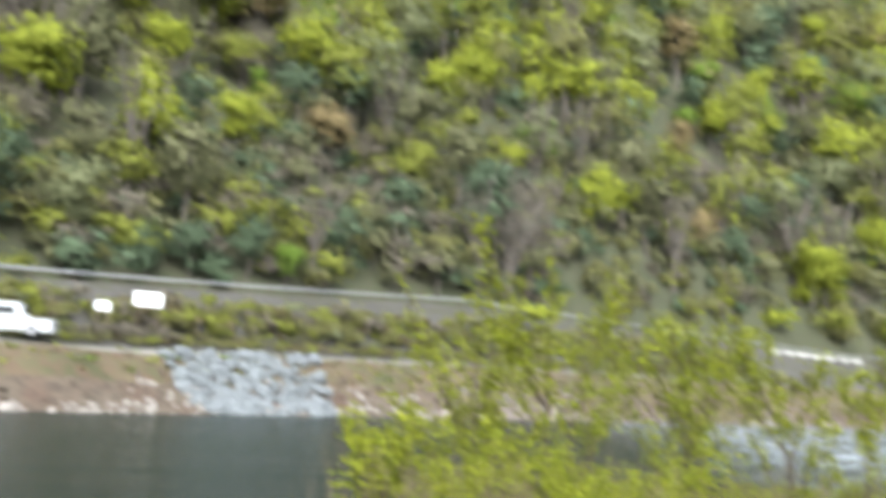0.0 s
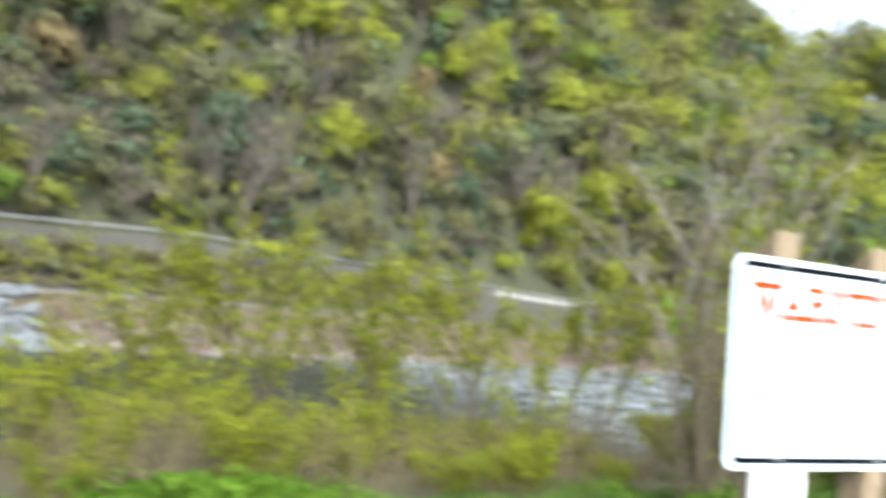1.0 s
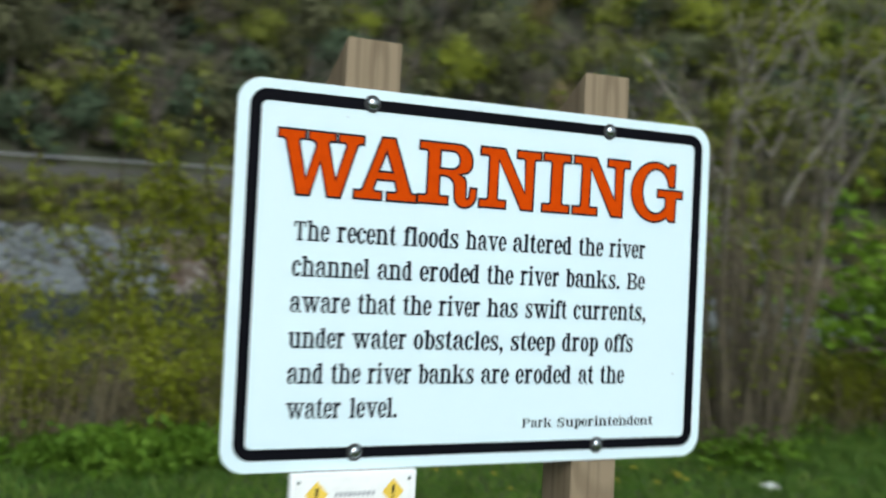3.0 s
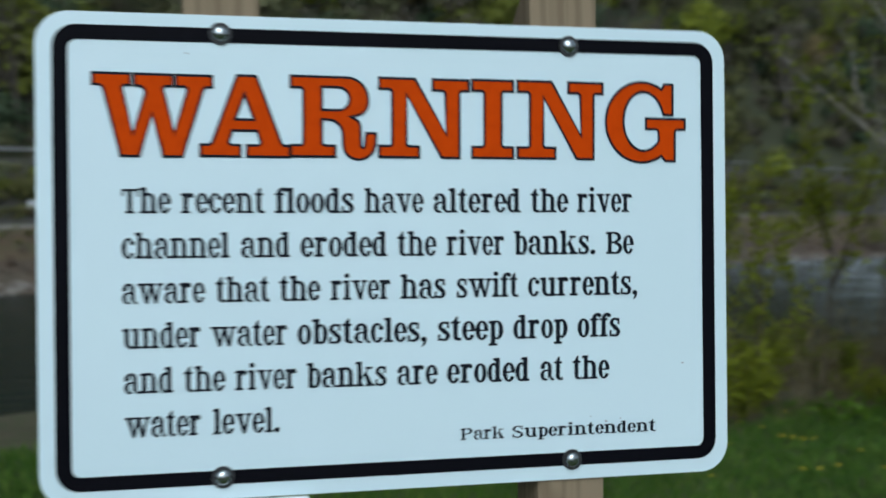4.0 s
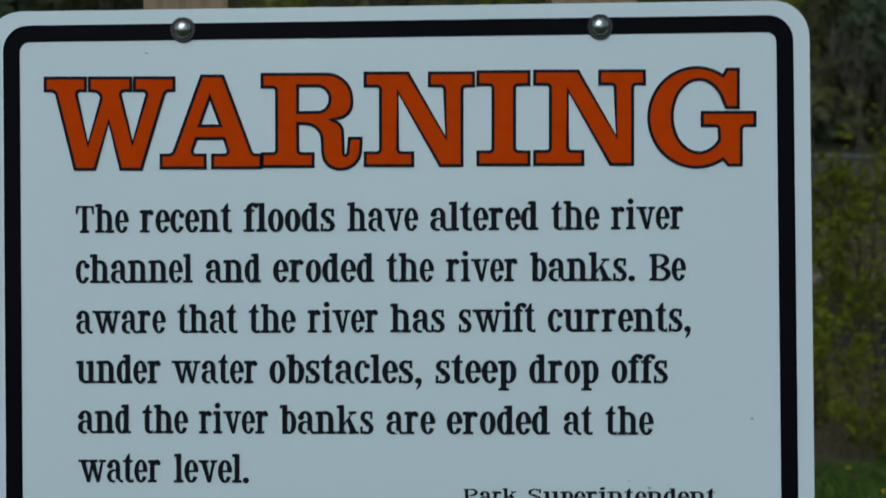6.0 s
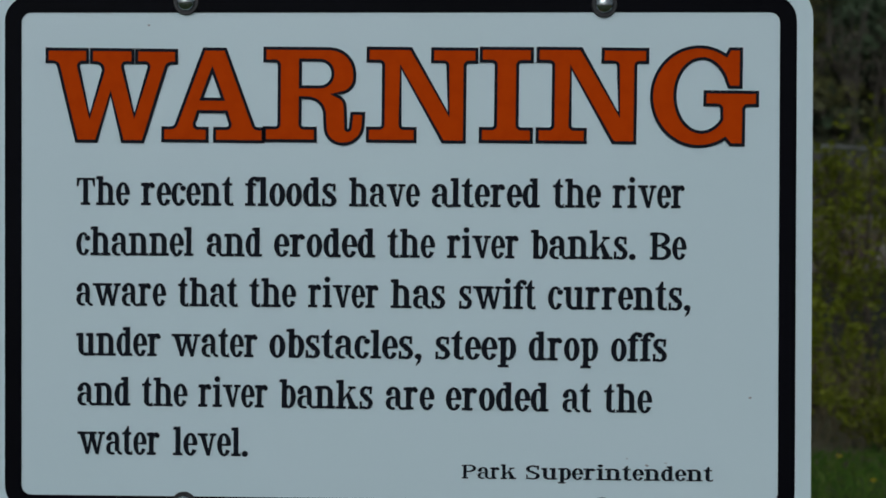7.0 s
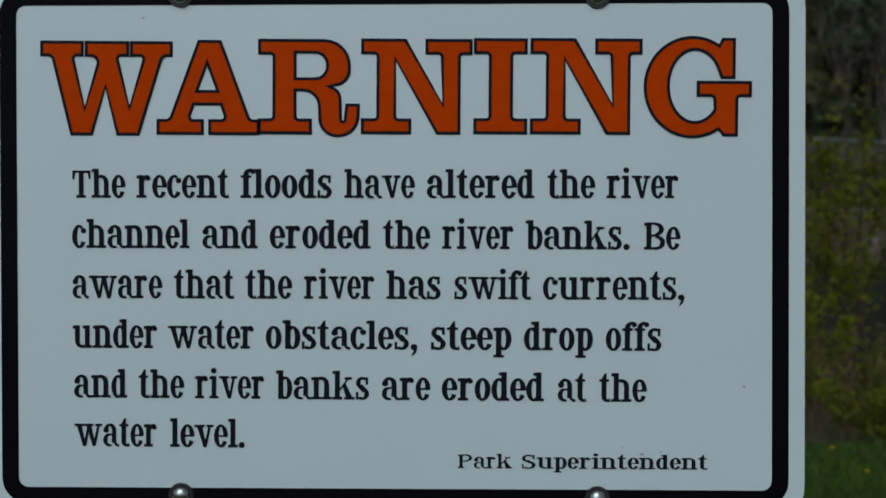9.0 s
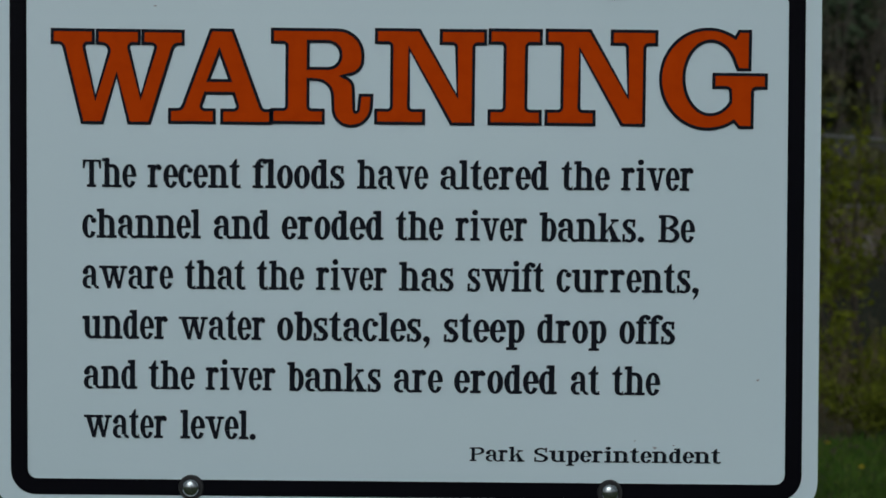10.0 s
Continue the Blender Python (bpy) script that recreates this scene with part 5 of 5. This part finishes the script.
def bare_tree():
    """A clump of brown stems from one stool that fork into pale limbs, over a thicket of thin upright shoots."""
    g = np.random.default_rng(77)
    root = tagged(new("bare_tree"), "many-stemmed brown tree with pale forked limbs and few leaves", "tree")
    lf, ends = Soup(), []

    def limb(st, p, d, length, r, depth):
        n = 7
        pts, q, w = [np.array(p)], np.array(p, float), np.array(d, float)
        for _ in range(n - 1):
            w = w + g.normal(size=3) * (0.05 if depth > 1 else 0.11) + np.array((0, 0, 0.03))
            w /= np.linalg.norm(w)
            q = q + w * length / (n - 1)
            pts.append(q.copy())
        tube(st, pts, r * np.linspace(1, 0.55 if depth else 0.25, n), 6 if depth > 1 else 4, 1 if depth > 1 else 0)
        ends.extend(pts[2:])
        if depth == 0:
            return
        for k in range(3):
            side = g.normal(size=3) * np.array((1, 1, 0.15))
            side -= side.dot(w) * w
            side /= np.linalg.norm(side)
            spread = g.uniform(0.30, 0.65)
            limb(st, pts[-1 if k < 2 else 4], w * math.cos(spread) + side * math.sin(spread), length * g.uniform(0.38, 0.62), r * 0.58, depth - 1)

    for k in range(8):
        st = Soup()
        a = 2 * math.pi * (k + g.uniform(-0.3, 0.3)) / 8
        lean = g.uniform(0.03, 0.16)
        foot = np.array((math.cos(a), math.sin(a), 0)) * 0.26 - np.array((0, 0, 0.15))
        limb(st, foot, (math.cos(a) * lean, math.sin(a) * lean, 1.0), g.uniform(2.2, 3.1), g.uniform(0.016, 0.029), 2)
        part("stem", st.mesh("stem", [M_PALEBARK, M_STEM], True), None, root)
    st = Soup()
    for _ in range(110):
        a, rr = g.uniform(0, 6.283), 0.34 * math.sqrt(g.random())
        q0 = np.array((rr * math.cos(a), rr * math.sin(a), -0.1))
        q1 = q0 + np.array((g.normal() * 0.25, g.normal() * 0.25, g.uniform(0.9, 3.2)))
        tube(st, np.array([q0, (q0 + q1) / 2 + g.normal(size=3) * 0.05, q1]), [0.012, 0.010, 0.003], 4)
        ends.append(q1)
        ends.append((q0 + q1) / 2)
    tagged(part("undergrowth", st.mesh("undergrowth", [M_STEM], True), None, root, "thicket of thin upright shoots"), kind="stuff")
    ends = np.array(ends)
    wt_ = g.random(len(ends)) ** 3
    k = g.choice(len(ends), 1500, p=wt_ / wt_.sum())
    leaves(lf, ends[k] + g.normal(size=(1500, 3)) * 0.09, 0.075, g, 0)
    part("crown", lf.mesh("crown", [L_OLIVE]), None, root, "sparse small opening leaves")
    return root


plant(bare_tree(), 5.6, 5.45, 150, 1, True)


def green_bush():
    """Long dark limbs, some nearly level, that carry loose tufts of broad leaves above a shaded foot."""
    g = np.random.default_rng(302)
    root = tagged(new("green_bush"), "leafy bush with bright green leaves and dark low branches", "bush")
    lf, tufts = Soup(), []
    for k in range(16):
        a = 2 * math.pi * k / 16 + g.uniform(-0.2, 0.2)
        level, st = k % 3 == 0, Soup()
        p = np.array((math.cos(a) * 0.15, math.sin(a) * 0.15, 0.75 if level else -0.1))
        w = np.array((math.cos(a), math.sin(a), 0.10 if level else g.uniform(0.8, 2.2)))
        pts, _ = run(g, st, p, w / np.linalg.norm(w), g.uniform(1.7, 2.5), 0.030, 8, 0.10, -0.02 if level else -0.07)
        if level:
            tube(st, np.array([(0, 0, -0.1), p * 0.6, p]), [0.045, 0.038, 0.03], 6)
        for i in range(2, 8):
            for _ in range(2 if i < 4 else 4):
                d = g.normal(size=3) * (1, 1, 0.5) + (0, 0, 0.5)
                d = d / np.linalg.norm(d) * g.uniform(0.15, 0.5)
                tube(st, np.array([pts[i], pts[i] + d * 0.6 + (0, 0, 0.03), pts[i] + d]), [0.008, 0.006, 0.003], 4)
                tufts.append(pts[i] + d)
        part("limb", st.mesh("limb", [M_BARK], True), None, root)
    tufts = np.array(tufts)
    tufts = tufts[tufts[:, 2] > 0.6]
    wts = g.random(len(tufts)) ** 2
    k = g.choice(len(tufts), 2000, p=wts / wts.sum())
    leaves(lf, tufts[k] + g.normal(size=(2000, 3)) * 0.13, 0.13, g, 0, 0.6)
    part("foliage", lf.mesh("foliage", [L_GREEN]), None, root)
    return root


plant(green_bush(), 9.4, 5.5, 0, 1.25, True)
big = shrub("bank_tree", "tree with dark spreading limbs and yellow-green spring leaves", "tree", "",
            shrub_meshes(303, 6.2, 2.4, 6, 1100, 0.14, M_BARK, L_YELLOW, 0.2, 9, 0, 0.3))
plant(big, 13.8, 7.6, 0, 1, True)


# grass, leafy ground cover, dandelions and litter
def build_grass(n):
    g = np.random.default_rng(51)
    x, y = g.uniform(-9, 15, n), g.uniform(-7, 9.2, n)
    # thickest on the strip between the sign and the shrubs, thinning out all round it
    inside = np.minimum(np.minimum(y - 1.8, (y * 1.9 + 1 - x) / 2.1), (x + y * 0.6) / 1.2)
    thick = 0.28 + 0.72 * np.clip(inside / 3.0 + 0.5 + g.normal(size=n) * 0.15, 0, 1)
    seen = thick > 0.6
    ok = (y < 6.75 + 0.3 * np.sin(x * 1.7) + 0.25 * np.sin(x * 4.1)) & (g.random(n) < thick)
    x, y = x[ok], y[ok]
    n = len(x)
    far = ~seen[ok]
    h = g.uniform(0.035, 0.10, n) * (1 + 0.5 * (g.random(n) < 0.06))
    a = g.uniform(0, 6.283, n)
    lean = g.normal(size=(n, 2)) * 0.035
    c = np.stack([x, y, np.zeros(n) - 0.03], -1)
    side = np.stack([np.cos(a), np.sin(a), 0 * a], -1) * np.where(far, 0.009, 0.0045)[:, None]
    tip = c + np.stack([lean[:, 0], lean[:, 1], h + 0.03], -1)
    mid = c + np.stack([lean[:, 0] * 0.4, lean[:, 1] * 0.4, h * 0.6 + 0.03], -1)
    v = np.stack([c - side, c + side, mid + side * 0.8, tip], 1)
    s = Soup()
    s.add(v.reshape(-1, 3), np.arange(4 * n).reshape(-1, 4))
    return tagged(new("grass", s.mesh("grass", [L_GRASS])), "short green spring grass with longer tufts", "grass", kind="stuff")


build_grass(330000)


def build_cover():
    g = np.random.default_rng(52)
    s = Soup()
    for _ in range(250):
        x, y = g.normal(0.75, 0.42), g.normal(6.15, 0.2)
        leaves(s, np.array((x, y, 0.05)) + g.normal(size=(16, 3)) * np.array((0.09, 0.09, 0.06)) + np.array((0, 0, 0.06)), 0.085, g, 0, 0.6, 0.2)
    for _ in range(40):
        x, y = g.uniform(4.5, 11), g.normal(6.35, 0.2)
        leaves(s, np.array((x, y, 0.05)) + g.normal(size=(12, 3)) * np.array((0.09, 0.09, 0.06)) + np.array((0, 0, 0.06)), 0.075, g, 0, 0.6, 0.2)
    for _ in range(34):
        x, y = g.normal(5.3, 0.22), g.normal(5.0, 0.16)
        leaves(s, np.array((x, y, 0.08)) + g.normal(size=(12, 3)) * np.array((0.09, 0.09, 0.07)) + np.array((0, 0, 0.08)), 0.085, g, 0, 0.6, 0.2)
    return tagged(new("ground_cover", s.mesh("ground_cover", [L_WEED])), "bright green leafy weeds at the foot of the shrubs", "weeds", kind="stuff")


build_cover()

bm = bmesh.new()
for k in range(14):
    a = 2 * math.pi * k / 14
    d = Vector((math.cos(a), math.sin(a), 0))
    sd = Vector((-d.y, d.x, 0)) * 0.004
    bm.faces.new([bm.verts.new(p) for p in (Vector((0, 0, 0.062)), d * 0.012 + sd + Vector((0, 0, 0.067)), d * 0.021 + Vector((0, 0, 0.064)), d * 0.012 - sd + Vector((0, 0, 0.067)))])
bmesh.ops.create_uvsphere(bm, u_segments=8, v_segments=5, radius=0.009, matrix=Matrix.Translation((0, 0, 0.064)))
HEAD = finish(bm, "flower_head", M_PETAL)
dand = tagged(new("dandelion"), "yellow dandelion flower in the grass", "flower", "dandelions in the grass")
part("flower_head", HEAD, None, dand)
bm = bmesh.new()
bmesh.ops.create_cone(bm, cap_ends=True, segments=6, radius1=0.003, radius2=0.002, depth=0.08, matrix=Matrix.Translation((0, 0, 0.022)))
part("stalk", bm, L_GRASS, dand)
drng = random.Random(9)
for k in range(52):
    if k < 20:
        x, y = drng.uniform(2.4, 4.6), drng.uniform(4.6, 7.0)
    else:
        x, y = drng.uniform(3.5, 9.5), drng.uniform(3.4, 6.8)
    m = pose(x, y, 0, 0, 0, drng.uniform(0, 360)) @ Matrix.Scale(0.95, 4)
    if k == 0:
        dand.matrix_basis = m
    else:
        copy_thing(dand, m @ Matrix.Scale(1 / 0.95, 4))

bm = bmesh.new()
bmesh.ops.create_icosphere(bm, subdivisions=2, radius=0.05)
for v in bm.verts:
    v.co = Vector((v.co.x * 1.5, v.co.y, v.co.z * 0.55)) * (1 + 0.5 * noise.noise(v.co * 30))
scrap = tagged(new("paper_scrap", finish(bm, "paper_scrap", M_SCRAP)), "crumpled white paper scrap lying in the grass", "litter")
scrap.location = (4.87, 4.36, 0.035)
